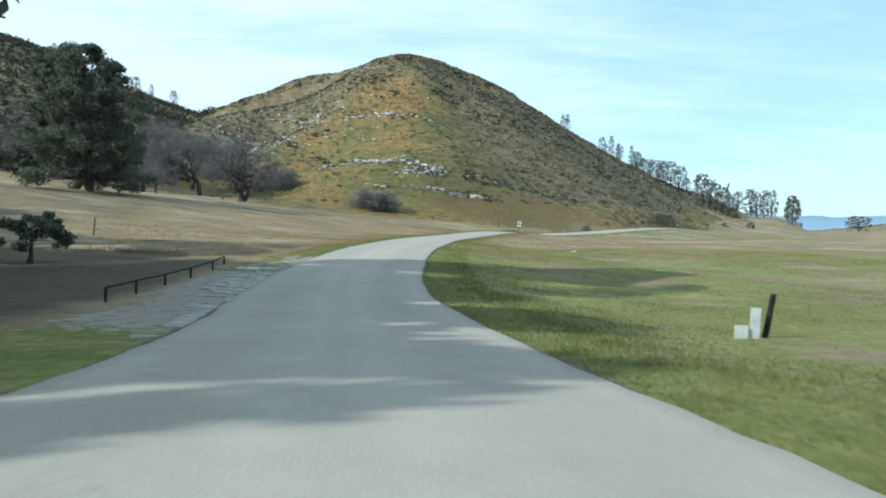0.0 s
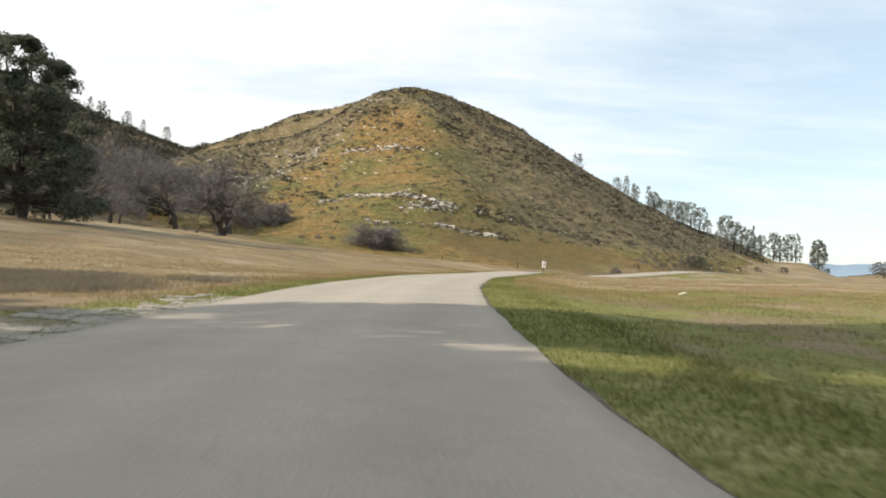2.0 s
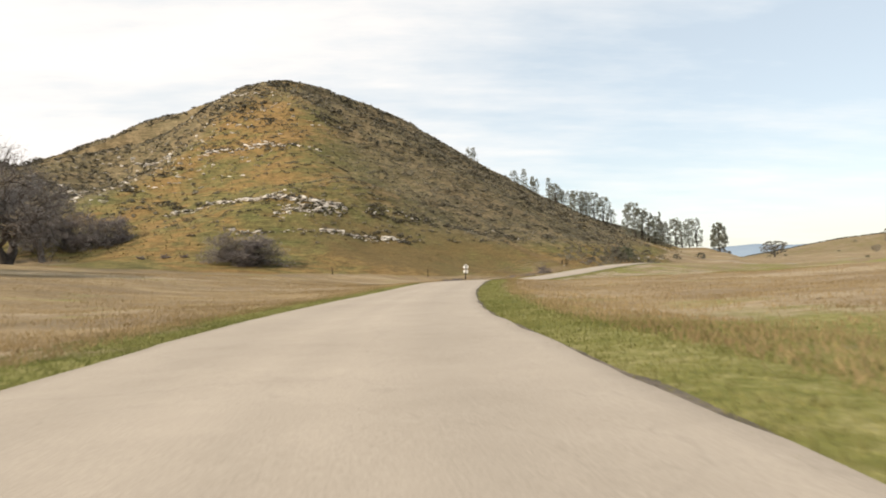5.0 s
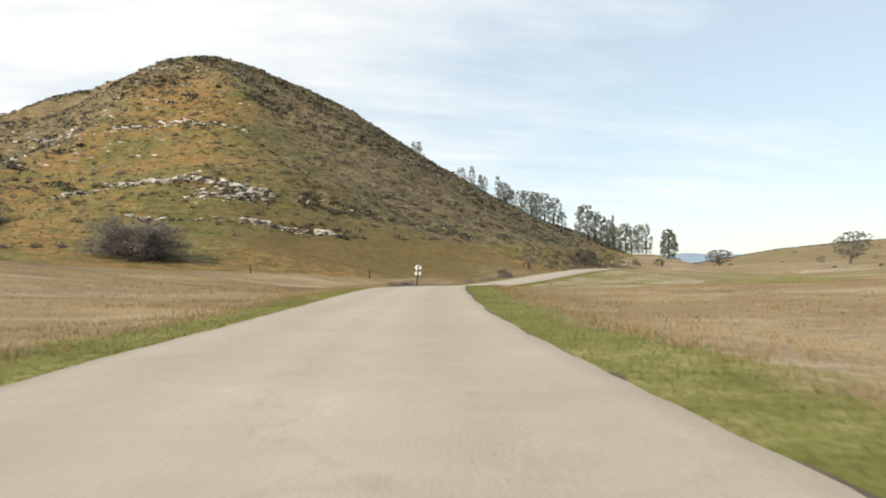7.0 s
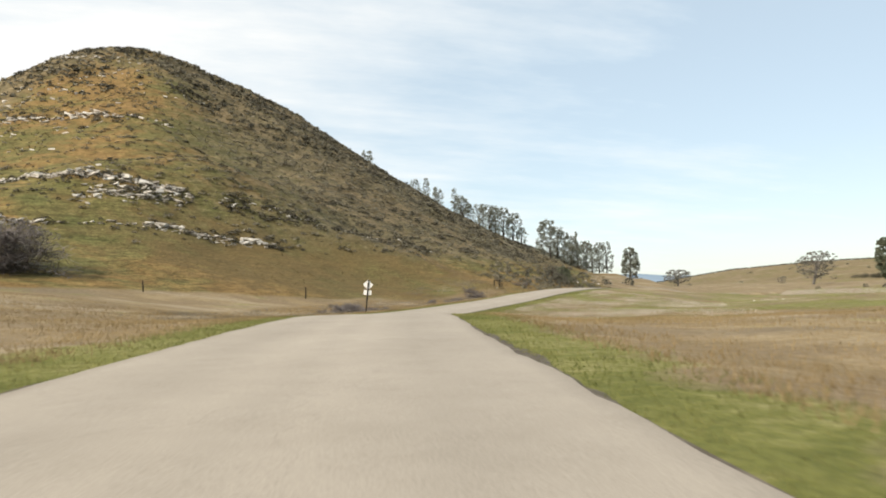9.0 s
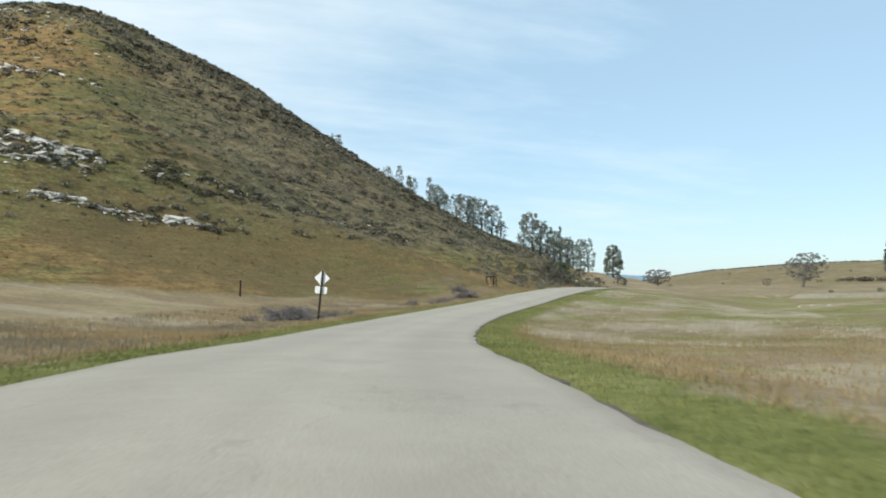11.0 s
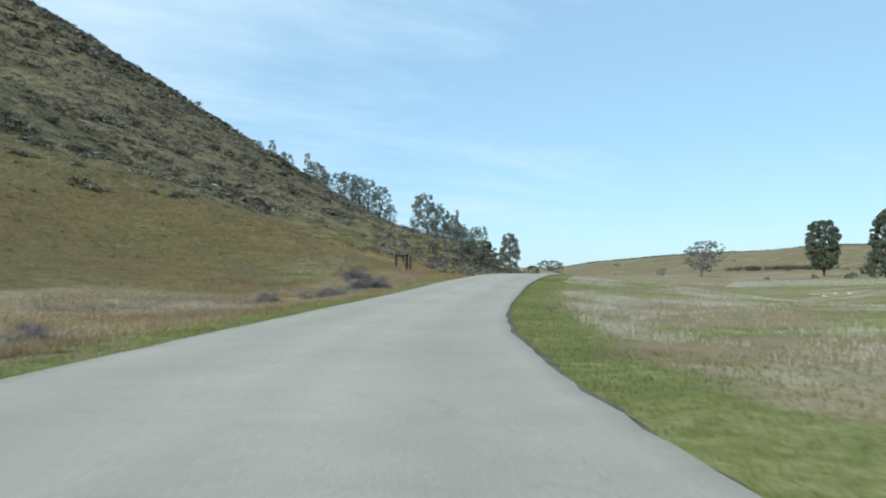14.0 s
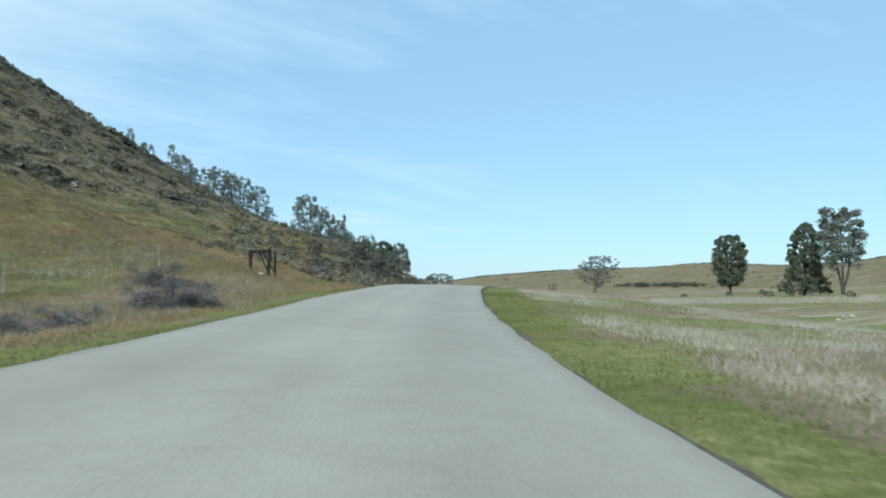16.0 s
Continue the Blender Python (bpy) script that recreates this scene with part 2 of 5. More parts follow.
M_hilltuft = material("hill_bunch_grass", two_tone((0.112, 0.094, 0.042), (0.215, 0.172, 0.090), 0.06, 4.0, island=0.3), 0.95, 0.1, thin=0.3)


def rock_build(nt, geo):
    pos = geo.outputs["Position"]
    n1 = noise_tex(nt, pos, 0.9, 6.0, 0.65)
    n2 = noise_tex(nt, pos, 6.0, 4.0, 0.7)
    rnd = N(nt, "ShaderNodeObjectInfo").outputs["Random"]
    f = math_node(nt, "ADD", math_node(nt, "MULTIPLY", n1, 0.55), math_node(nt, "ADD", math_node(nt, "MULTIPLY", n2, 0.25), math_node(nt, "MULTIPLY", rnd, 0.25)))
    c = ramp(nt, f, [(0.34, (0.10, 0.088, 0.072)), (0.44, (0.32, 0.29, 0.25)), (0.54, (0.54, 0.51, 0.46)), (0.68, (0.74, 0.71, 0.66))])
    return [c, (n2, 0.9, 0.12)]


M_darkscrub = material("dark_sage_scrub", two_tone((0.046, 0.044, 0.033), (0.116, 0.106, 0.080), 0.05, 4.0, island=0.35), 0.95, 0.1, thin=0.25)
M_chaparral = material("dark_chaparral", two_tone((0.036, 0.036, 0.026), (0.085, 0.080, 0.060), 0.03, 4.0, island=0.4), 0.95, 0.1, thin=0.25)
M_rock = material("pale_rock", rock_build, 0.92, 0.2)
M_brush = material("bank_brush", two_tone((0.088, 0.086, 0.068), (0.20, 0.192, 0.155), 0.4, 4.0, island=0.4, obj=True), 0.95, 0.1, thin=0.25)
M_post = material("weathered_wood", two_tone((0.012, 0.010, 0.009), (0.040, 0.034, 0.030), 4.0, 5.0, bump=0.5, dist=0.01, obj=True), 0.95, 0.1)
M_paintwood = material("grey_white_boards", two_tone((0.36, 0.36, 0.34), (0.62, 0.61, 0.58), 3.0, 5.0, bump=0.3, dist=0.01, obj=True), 0.85, 0.2)
M_log = material("bleached_log", two_tone((0.24, 0.225, 0.19), (0.40, 0.38, 0.33), 3.0, 5.0, bump=0.4, dist=0.02, obj=True), 0.9, 0.15)
M_alu = material("bare_aluminium", two_tone((0.66, 0.66, 0.65), (0.84, 0.84, 0.83), 2.5, 4.0, obj=True), 0.5, 0.4, 0.0)
M_stake = material("weathered_steel", two_tone((0.14, 0.135, 0.13), (0.27, 0.265, 0.255), 5.0, 4.0, obj=True), 0.7, 0.4)
M_dry = material("dry_grass", two_tone((0.200, 0.144, 0.072), (0.375, 0.285, 0.156), 0.11, 4.0, island=0.2), 0.9, 0.15, thin=0.35)
M_greengrass = material("green_grass", two_tone((0.106, 0.124, 0.034), (0.250, 0.236, 0.092), 0.13, 4.0, island=0.3), 0.85, 0.2, thin=0.35)
M_weed = material("pale_dead_weeds", two_tone((0.33, 0.285, 0.225), (0.56, 0.505, 0.425), 0.4, 4.0, island=0.25), 0.95, 0.1, thin=0.35)
M_greyweed = material("grey_dead_weeds", two_tone((0.13, 0.114, 0.088), (0.27, 0.238, 0.182), 0.4, 4.0, island=0.3), 0.95, 0.1, thin=0.3)
M_farcrown = material("grey_oak_leaves", two_tone((0.13, 0.128, 0.105), (0.24, 0.232, 0.195), 0.5, 3.0, island=0.35, obj=True), 0.85, 0.2, thin=0.4)
# distance haze is painted in as the mountains' bluish base colour
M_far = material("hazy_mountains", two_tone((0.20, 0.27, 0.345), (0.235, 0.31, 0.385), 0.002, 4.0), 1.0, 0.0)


# ---- the lie of the land ----
def smooth(a, b, v):
    u = np.clip((v - a) / (b - a), 0, 1)
    return u * u * (3 - 2 * u)


def spline(keys, n=12):
    """Catmull-Rom through rows of numbers."""
    k = np.array([keys[0], *keys, keys[-1]], float)
    k[0], k[-1] = 2 * k[1] - k[2], 2 * k[-2] - k[-3]
    out = []
    for i in range(1, len(k) - 2):
        for u in np.arange(n) / n:
            p0, p1, p2, p3 = k[i - 1:i + 3]
            out.append(0.5 * (2 * p1 + (p2 - p0) * u + (2 * p0 - 5 * p1 + 4 * p2 - p3) * u * u + (3 * p1 - p0 - 3 * p2 + p3) * u ** 3))
    return np.array(out + [k[-2]])


# the road's middle line: x, y, height, half width
ROAD = spline([(-1.0, -60, 3.4, 3.2), (-0.2, -25, 1.9, 3.2), (-0.4, 0, 0.0, 3.2), (-1.9, 14, -1.05, 3.3), (-3.8, 27, -1.5, 3.4), (-4.6, 40, -1.4, 3.55),
               (-4.4, 60, -1.15, 3.65), (-2.9, 78, -1.0, 3.65), (-1.3, 92, -0.93, 3.65), (3.6, 117, -0.8, 3.6), (11.4, 148.5, -0.48, 3.65), (17.4, 167.14, -0.97, 3.6),
               (25.18, 185.16, -1.25, 3.72), (34.98, 201.99, -1.1, 3.75), (46.38, 217.59, -0.6, 3.75), (59.88, 234.1, 0.3, 3.65), (75, 250.5, 1.0, 3.7), (91, 265, 0.8, 3.6), (112, 280, -1.0, 3.5), (145, 298, -3.1, 3.4), (200, 318, -3.4, 3.4), (270, 335, -2.9, 3.4), (420, 360, -1.9, 3.4)])
_d = np.gradient(ROAD[:, :2], axis=0)
TANG = _d / np.linalg.norm(_d, axis=1)[:, None]


def banking(y):
    """Cross fall of the road in the bend."""
    return 0.03 * smooth(140, 180, y)


RAMP = (0.1, 63.921)


def to_road(x, y):
    """Signed distance from the road's middle (right of it positive), the road's height there, its half width and the index."""
    p = np.stack([x, y], 1)
    idx = np.empty(len(p), int)
    for i in range(0, len(p), 20000):
        q = p[i:i + 20000]
        idx[i:i + 20000] = np.argmin(((q[:, None, :] - ROAD[None, :, :2]) ** 2).sum(2), 1)
    d = p - ROAD[idx, :2]
    side = d[:, 0] * TANG[idx, 1] - d[:, 1] * TANG[idx, 0]
    dist = np.hypot(d[:, 0], d[:, 1])
    along = (d * TANG[idx]).sum(1)
    nxt = np.clip(idx + np.sign(along).astype(int), 0, len(ROAD) - 1)
    seg = np.linalg.norm(ROAD[nxt, :2] - ROAD[idx, :2], axis=1)
    u = np.where(seg > 0, np.clip(np.abs(along) / np.maximum(seg, 1e-6), 0, 1), 0)
    z = ROAD[idx, 2] * (1 - u) + ROAD[nxt, 2] * u
    return np.where(np.abs(side) > 0, np.sign(side), 1) * np.where(dist > 12, dist, np.abs(side)), z, ROAD[idx, 3], idx


def wave(x, y, size, seed=0.0):
    """A cheap smooth noise from -1 to 1, made of crossed sines."""
    a, b = x / size, y / size
    return (np.sin(1.7 * a + 0.9 * b + seed) + np.sin(-1.1 * a + 2.1 * b + 1.3 * seed + 2) + np.sin(2.9 * a + 1.3 * b + 2.7 * seed + np.sin(1.9 * b + seed))
            + 0.6 * np.sin(4.3 * a - 3.7 * b + 0.7 * seed) + 0.5 * np.sin(-5.9 * a - 5.1 * b + 3.1 * seed)) / 3.6


# main hill: a rounded cone whose foot and steepness change with the direction, with folds laid over it
HILL = (-11.488, 393.85, 83.146, 0.114)
FOOT_ANGLE = np.array([-180, -160, -140, -122, -106, -90, -74, -58, -42, -26, -10, 6, 22, 40, 90, 135, 180.0])
FOOT_REACH = np.array([213.1, 214.8, 223.4, 188.3, 171.4, 177.8, 157.8, 152.2, 145.1, 144.4, 154.3, 167.8, 206.6, 260.1, 297.3, 310.7, 290.4])
STEEP_ANGLE = np.array([-180, -140, -106, -74, -42, -10, 22, 90, 180.0])
STEEP = np.array([1.47, 1.389, 1.52, 1.612, 1.485, 1.432, 1.165, 1.394, 1.592])
# folds: middle, height, the two reaches and the turn of the long one
FOLDS = [(4.65, 383.1, -9.38, 23.33, 16.99, 0.34), (-75.46, 445.16, 15.64, 99.77, 17.74, 0.25), (91.3, 290.49, 2.5, 30.35, 9.53, 0.6), (33.39, 251.8, 3.62, 17.41, 7.68, -0.11),
         (2.05, 258.79, 7.34, 38.02, 13.98, 0.56), (-69.92, 353.02, 4.93, 22.0, 15.42, -0.05), (-73.93, 335.96, -18.4, 23.52, 43.3, -0.31)]
DARK = (-356.7, 470.8, 129.7, 345.7)


def eased(a, k, v):
    """Smooth curve through the values v at the keys k."""
    i = np.clip(np.searchsorted(k, a) - 1, 0, len(k) - 2)
    u = (a - k[i]) / (k[i + 1] - k[i])
    v0, v1, v2, v3 = v[np.maximum(i - 1, 0)], v[i], v[i + 1], v[np.minimum(i + 2, len(v) - 1)]
    return (2 * u ** 3 - 3 * u ** 2 + 1) * v1 + (u ** 3 - 2 * u ** 2 + u) * (v2 - v0) / 2 + (-2 * u ** 3 + 3 * u ** 2) * v2 + (u ** 3 - u ** 2) * (v3 - v1) / 2


def hill_only(x, y):
    dx, dy = x - HILL[0], y - HILL[1]
    ang = np.degrees(np.arctan2(dy, dx))
    u = np.sqrt((np.hypot(dx, dy) / eased(ang, FOOT_ANGLE, FOOT_REACH)) ** 2 + HILL[3] ** 2) - HILL[3]
    h = np.clip(1 - u, 1e-6, 1) ** eased(ang, STEEP_ANGLE, STEEP) * HILL[2]
    for bx, by, bh, s1, s2, turn in FOLDS:
        c, s = math.cos(turn), math.sin(turn)
        h = h + bh * np.exp(-(((x - bx) * c + (y - by) * s) / s1) ** 2 - ((-(x - bx) * s + (y - by) * c) / s2) ** 2)
    h = h * (1 + 0.02 * wave(x, y, 26.0, 3.0)) + np.clip(h, 0, 6) / 6 * (0.6 * wave(x, y, 9.0, 5.0) + 0.25 * wave(x, y, 3.1, 7.0))
    # low spur running out behind the road's crest
    u = np.clip(((x - 165) * 75 + (y - 450) * 45) / 7650, 0, 0.74)
    h = h + (4.6 - 1.4 * u) * np.exp(-((x - 165 - 75 * u) ** 2 + (y - 450 - 45 * u) ** 2) / 18 ** 2)
    # dark hill behind the trees
    d2 = np.hypot(x - DARK[0], (y - DARK[1]) / 1.15) / DARK[3]
    h2 = np.clip(1.06 - np.sqrt(d2 ** 2 + 0.01), 0, 1) ** 1.15 * DARK[2] * (1 + 0.05 * wave(x, y, 40.0, 2.0))
    return h, h2


def land(x, y):
    x, y = np.atleast_1d(np.asarray(x, float)), np.atleast_1d(np.asarray(y, float))
    side, zr, half, idx = to_road(x, y)
    dl, dr = np.clip(-side - half, 0, None), np.clip(side - half, 0, None)
    left = RAMP[0] * np.clip(dl - 8, 0, RAMP[1]) * smooth(40, 120, y) * smooth(0, 30, dl) * (1 - smooth(199, 226, x - 0.45 * (y - 440))) + 0.01 * np.clip(dl - 60, 0, 100)
    left = left - 0.15 * smooth(0.5, 4.5, dl) * (1 - smooth(8, 18, dl)) * smooth(140, 165, y) * (1 - smooth(215, 235, y))
    right = 0.004 * np.clip(dr - 25, 0, 400) - 0.5 * smooth(1, 8, dr) * (1 - smooth(25, 60, dr))
    # crest beside the far bend, low plateau beyond the flats
    q = np.hypot(x - 50, y - 200)
    az = np.degrees(np.arctan2(x - 50, y - 200))
    far = smooth(385, 740, q + 22 * wave(az, az * 0, 11.0)) * smooth(29, 46, az) * (1 - smooth(150, 175, az)) * (23.5 + 7 * smooth(60, 95, az) + 8 * smooth(65, 72, az) + 4 * wave(az, az * 0, 8.0, 2.0))
    far = far + 1.2 * smooth(150, 300, q) * smooth(29, 46, az) * (1 - smooth(150, 175, az))
    h1, h2 = hill_only(x, y)
    near = np.maximum(dl, dr)
    scarp = (x - 182) * 0.868 + (y - 282) * 0.497 + 7 * wave(x, y, 30.0, 1.0)
    right = right + 1.6 * smooth(0, 6, scarp) * (side > 0) * smooth(95, 125, x)
    left = left + 1.15 * np.exp(-((x - 49) ** 2 + (y - 237.5) ** 2) / 7.5 ** 2) * smooth(1.2, 5.5, dl)
    calm = smooth(0.8, 9, near)
    zr = zr + 1.9 * smooth(95, 140, x) * smooth(0.6, 5, near)
    low = smooth(4, 26, dr) * smooth(188, 212, y) * (x > 30)
    zr = zr * (1 - low) - 1.45 * low + 0.5 * low * (1 - smooth(8, 25, dr)) * (1 - smooth(25, 60, dr))
    z = zr * (1 - smooth(200, 600, near)) + 0.8 * smooth(200, 600, near) + left + right + far + np.maximum(h1, h2) * smooth(1.0, 8, near) - np.where(side > 0, 0.03, 0.16) * (1 - smooth(1.0, 4.0, near)) * smooth(212, 226, y) - banking(y) * np.clip(side, -6, 6)
    z = z + calm * (0.16 * wave(x, y, 7.0, 4.0) + 0.22 * wave(x, y, 23.0, 9.0) * smooth(4, 25, near)) + smooth(60, 200, near) * 0.8 * wave(x, y, 70.0, 6.0)
    return z - 0.07, side, half, h1, h2


def H(x, y):
    return float(land(x, y)[0][0])


def axis_steps(lo, hi, step, end, grow=1.13):
    mid = list(np.arange(lo, hi + 0.01, step))
    out, s, v = [], step, mid[-1]
    while v < end:
        s *= grow
        v += s
        out.append(v)
    pre, s, v = [], step, mid[0]
    while v > -end:
        s *= grow
        v -= s
        pre.append(v)
    return np.array(pre[::-1] + mid + out)


def mesh_object(name, verts, faces, mat, smooth_shade=False, parent=None):
    me = bpy.data.meshes.new(name)
    me.from_pydata([tuple(map(float, v)) for v in verts] if not isinstance(verts, np.ndarray) else verts.tolist(), [], faces if isinstance(faces, list) else faces.tolist())
    me.materials.append(mat)
    if smooth_shade:
        me.polygons.foreach_set("use_smooth", [True] * len(me.polygons))
    me.update()
    ob = new(name, me)
    if parent is not None:
        ob.parent = parent
    return ob


def put_attr(ob, name, values):
    a = ob.data.attributes.new(name, "FLOAT", "POINT")
    a.data.foreach_set("value", np.asarray(values, np.float32))


gx, gy = axis_steps(-120, 210, 2.0, 4600), axis_steps(-34, 400, 2.0, 4600)
GX, GY = np.meshgrid(gx, gy)
vx, vy = GX.ravel(), GY.ravel()
vz, side_, half_, hh, hh2 = land(vx, vy)
nxx = len(gx)
ii = (np.arange(len(gy) - 1)[:, None] * nxx + np.arange(nxx - 1)[None, :]).ravel()
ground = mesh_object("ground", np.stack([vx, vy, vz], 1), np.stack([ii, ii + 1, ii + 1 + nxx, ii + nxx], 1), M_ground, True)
tagged(ground, "dry straw and green grass meadow rising into a tan hill", "ground", kind="structure")
edge_ = np.abs(side_) - half_
is_right = side_ > 0
grn = np.where(is_right, 0.66 - 0.62 * smooth(68, 112, vy) * (1 - smooth(160, 180, vy)) - 0.16 * smooth(170, 190, vy) - 0.35 * smooth(30, 80, edge_), 0.02)
grn = np.where((~is_right) & (hh < 6) & (vy > 195) & (edge_ > 10), 0.1, grn)
grn = np.maximum(grn, (1.2 - np.where(is_right, 0, 0.3) * smooth(165, 195, vy)) * (1 - smooth(1.0, np.where(is_right, np.where((vy > 60) & (vy < 168), 3.0, 4.0), 3.6), edge_)))
grn = np.where((~is_right) & (edge_ > 3) & (vy < 32), 0.12, grn)
grn = np.where((vx > 240) & (vz > 2.4), 0.3, grn)
grn = np.where((~is_right) & (edge_ > 2.2) & (vx > -12) & (vy > 6) & (vy < 33), 0.12 + 0.83 * smooth(-9.8, -7.8, vx), grn)
put_attr(ground, "green", grn)
# brown ground with the roadside pines' shade put into its colour, fainter over the far-left meadow
put_attr(ground, "pine_shade", np.where(~is_right, np.where((vx > -12) & (vy > 6) & (vy < 33), 1.0 - 0.85 * smooth(-9.8, -7.8, vx), 1.0) * smooth(1.8, 6, edge_) * (1 - smooth(36, 52, vy + 0.35 * (vx + 10))) * (1 - smooth(60, 90, edge_)) + 0.5 * smooth(20, 42, edge_) * smooth(46, 62, vy) * (1 - smooth(125, 160, vy)), 0))
fence_line = ((vx - 16.4) * -18 + (vy - 216) * 33) / 37.6 + 1.2 * wave(vx, vy, 9.0, 3.0)
put_attr(ground, "hill", np.clip(smooth(0.6, 5, hh) + 0.15 * smooth(2.4, 4.2, vz) * (vx > 240) + smooth(2, 10, hh2) + 0.85 * smooth(-2, 3, fence_line) * (~is_right) * smooth(-70, -40, vx) * (1 - smooth(95, 115, vx)), 0, 1))
put_attr(ground, "brown_patch", 1.05 * np.exp(-((vx - 13) / 24) ** 2 - ((vy - 233) / 16) ** 2) + 0.6 * np.exp(-((vx - 40) / 20) ** 2 - ((vy - 246) / 11) ** 2) + 0.5 * (vx > 240) * smooth(1.5, 4, vz))
bear_ = np.degrees(np.arctan2(vy - HILL[1], vx - HILL[0]))
put_attr(ground, "sage", np.clip(smooth(-102, -62, bear_) * (bear_ < 60) * smooth(2, 9, hh) + 0.5 * smooth(50, 66, hh) + 0.15 * smooth(-112, -135, bear_) * (bear_ < -90) * smooth(6, 14, hh) + smooth(4, 12, hh2), 0, 1))
wash = np.abs(-2.5 + (vx - 182) * 0.868 + (vy - 282) * 0.497 + 7 * wave(vx, vy, 30.0, 1.0))
put_attr(ground, "bare", 0.57 * (1 - smooth(1.0, 8.5, wash)) * (vx > 120) + np.where((~is_right), 1.0 * (1 - smooth(2.0, 3.9, edge_)) * smooth(11, 19, vy) * (1 - smooth(38, 46, vy)), 0.0) + 0.15 * (hh > 3) + 0.12 * (vx > 240) * smooth(3, 6, vz))

# ---- road ----
def build_road():
    n = 12
    verts, faces, across = [], [], []
    c = ROAD
    dens = []
    for i in range(len(c) - 1):
        if c[i, 0] > 128:
            break
        L = np.linalg.norm(c[i + 1, :2] - c[i, :2])
        k = max(1, int(L / 0.6)) if c[i, 1] < 290 else max(1, int(L / 2.5))
        for u in np.arange(k) / k:
            dens.append((*((1 - u) * c[i] + u * c[i + 1]), *((1 - u) * TANG[i] + u * TANG[i + 1])))
    rng = np.random.default_rng(5)
    wl = wr = 0.0
    for k, (x, y, z, half, tx, ty) in enumerate(dens):
        wl = 0.6 * wl + rng.normal(0, 0.035)
        wr = 0.6 * wr + rng.normal(0, 0.035)
        row = np.linspace(-half + wl, half + wr, n - 1)
        for j, s in enumerate([row[0], *row[1:-1], row[-1]]):
            crown = 0.05 * (1 - (s / half) ** 2) - banking(y) * s
            verts.append((x + ty * s, y - tx * s, z + crown - 0.01))
            across.append(j / (n - 2))
        verts.append((x + ty * (row[-1] + 0.02), y - tx * (row[-1] + 0.02), z - 0.25))
        across.append(1.0)
        verts.append((x + ty * (row[0] - 0.02), y - tx * (row[0] - 0.02), z - 0.25))
        across.append(0.0)
    w = n + 1
    for k in range(len(dens) - 1):
        for j in range(n - 1):
            faces.append((k * w + j, k * w + j + 1, (k + 1) * w + j + 1, (k + 1) * w + j))
        faces.append((k * w + w - 1, k * w, (k + 1) * w, (k + 1) * w + w - 1))
    ob = mesh_object("road", verts, faces, M_asphalt)
    put_attr(ob, "across", across)
    return tagged(ob, "narrow worn grey asphalt road without markings", "road", kind="structure")


def build_edging():
    """Narrow crumbling rim of dark earth and chippings along both sides of the asphalt."""
    rng = np.random.default_rng(6)
    for sgn in (-1, 1):
        v, f = [], []
        k = 0
        w = 0.0
        for i in range(len(ROAD) - 1):
            if not -15 < ROAD[i, 1] < 255:
                continue
            m = max(1, int(np.linalg.norm(ROAD[i + 1, :2] - ROAD[i, :2]) / 0.5))
            for u in np.arange(m) / m:
                x, y, z, half = (1 - u) * ROAD[i] + u * ROAD[i + 1]
                tx, ty = (1 - u) * TANG[i] + u * TANG[i + 1]
                w = 0.75 * w + rng.normal(0, 0.06)
                for s, dz in ((half - 0.3, -0.035), (half + 0.06, -0.035), (half + 0.15 + w, -0.075)):
                    s *= sgn
                    v.append((x + ty * s, y - tx * s, z + dz - banking(y) * s))
                if k:
                    for j in range(2):
                        a = 3 * (k - 1) + j
                        q = (a, a + 1, a + 4, a + 3)
                        f.append(q if sgn > 0 else q[::-1])
                k += 1
        tagged(mesh_object("road_edge", v, f, M_gravel), "dark crumbling earth rim along the asphalt", "road edge", kind="structure")


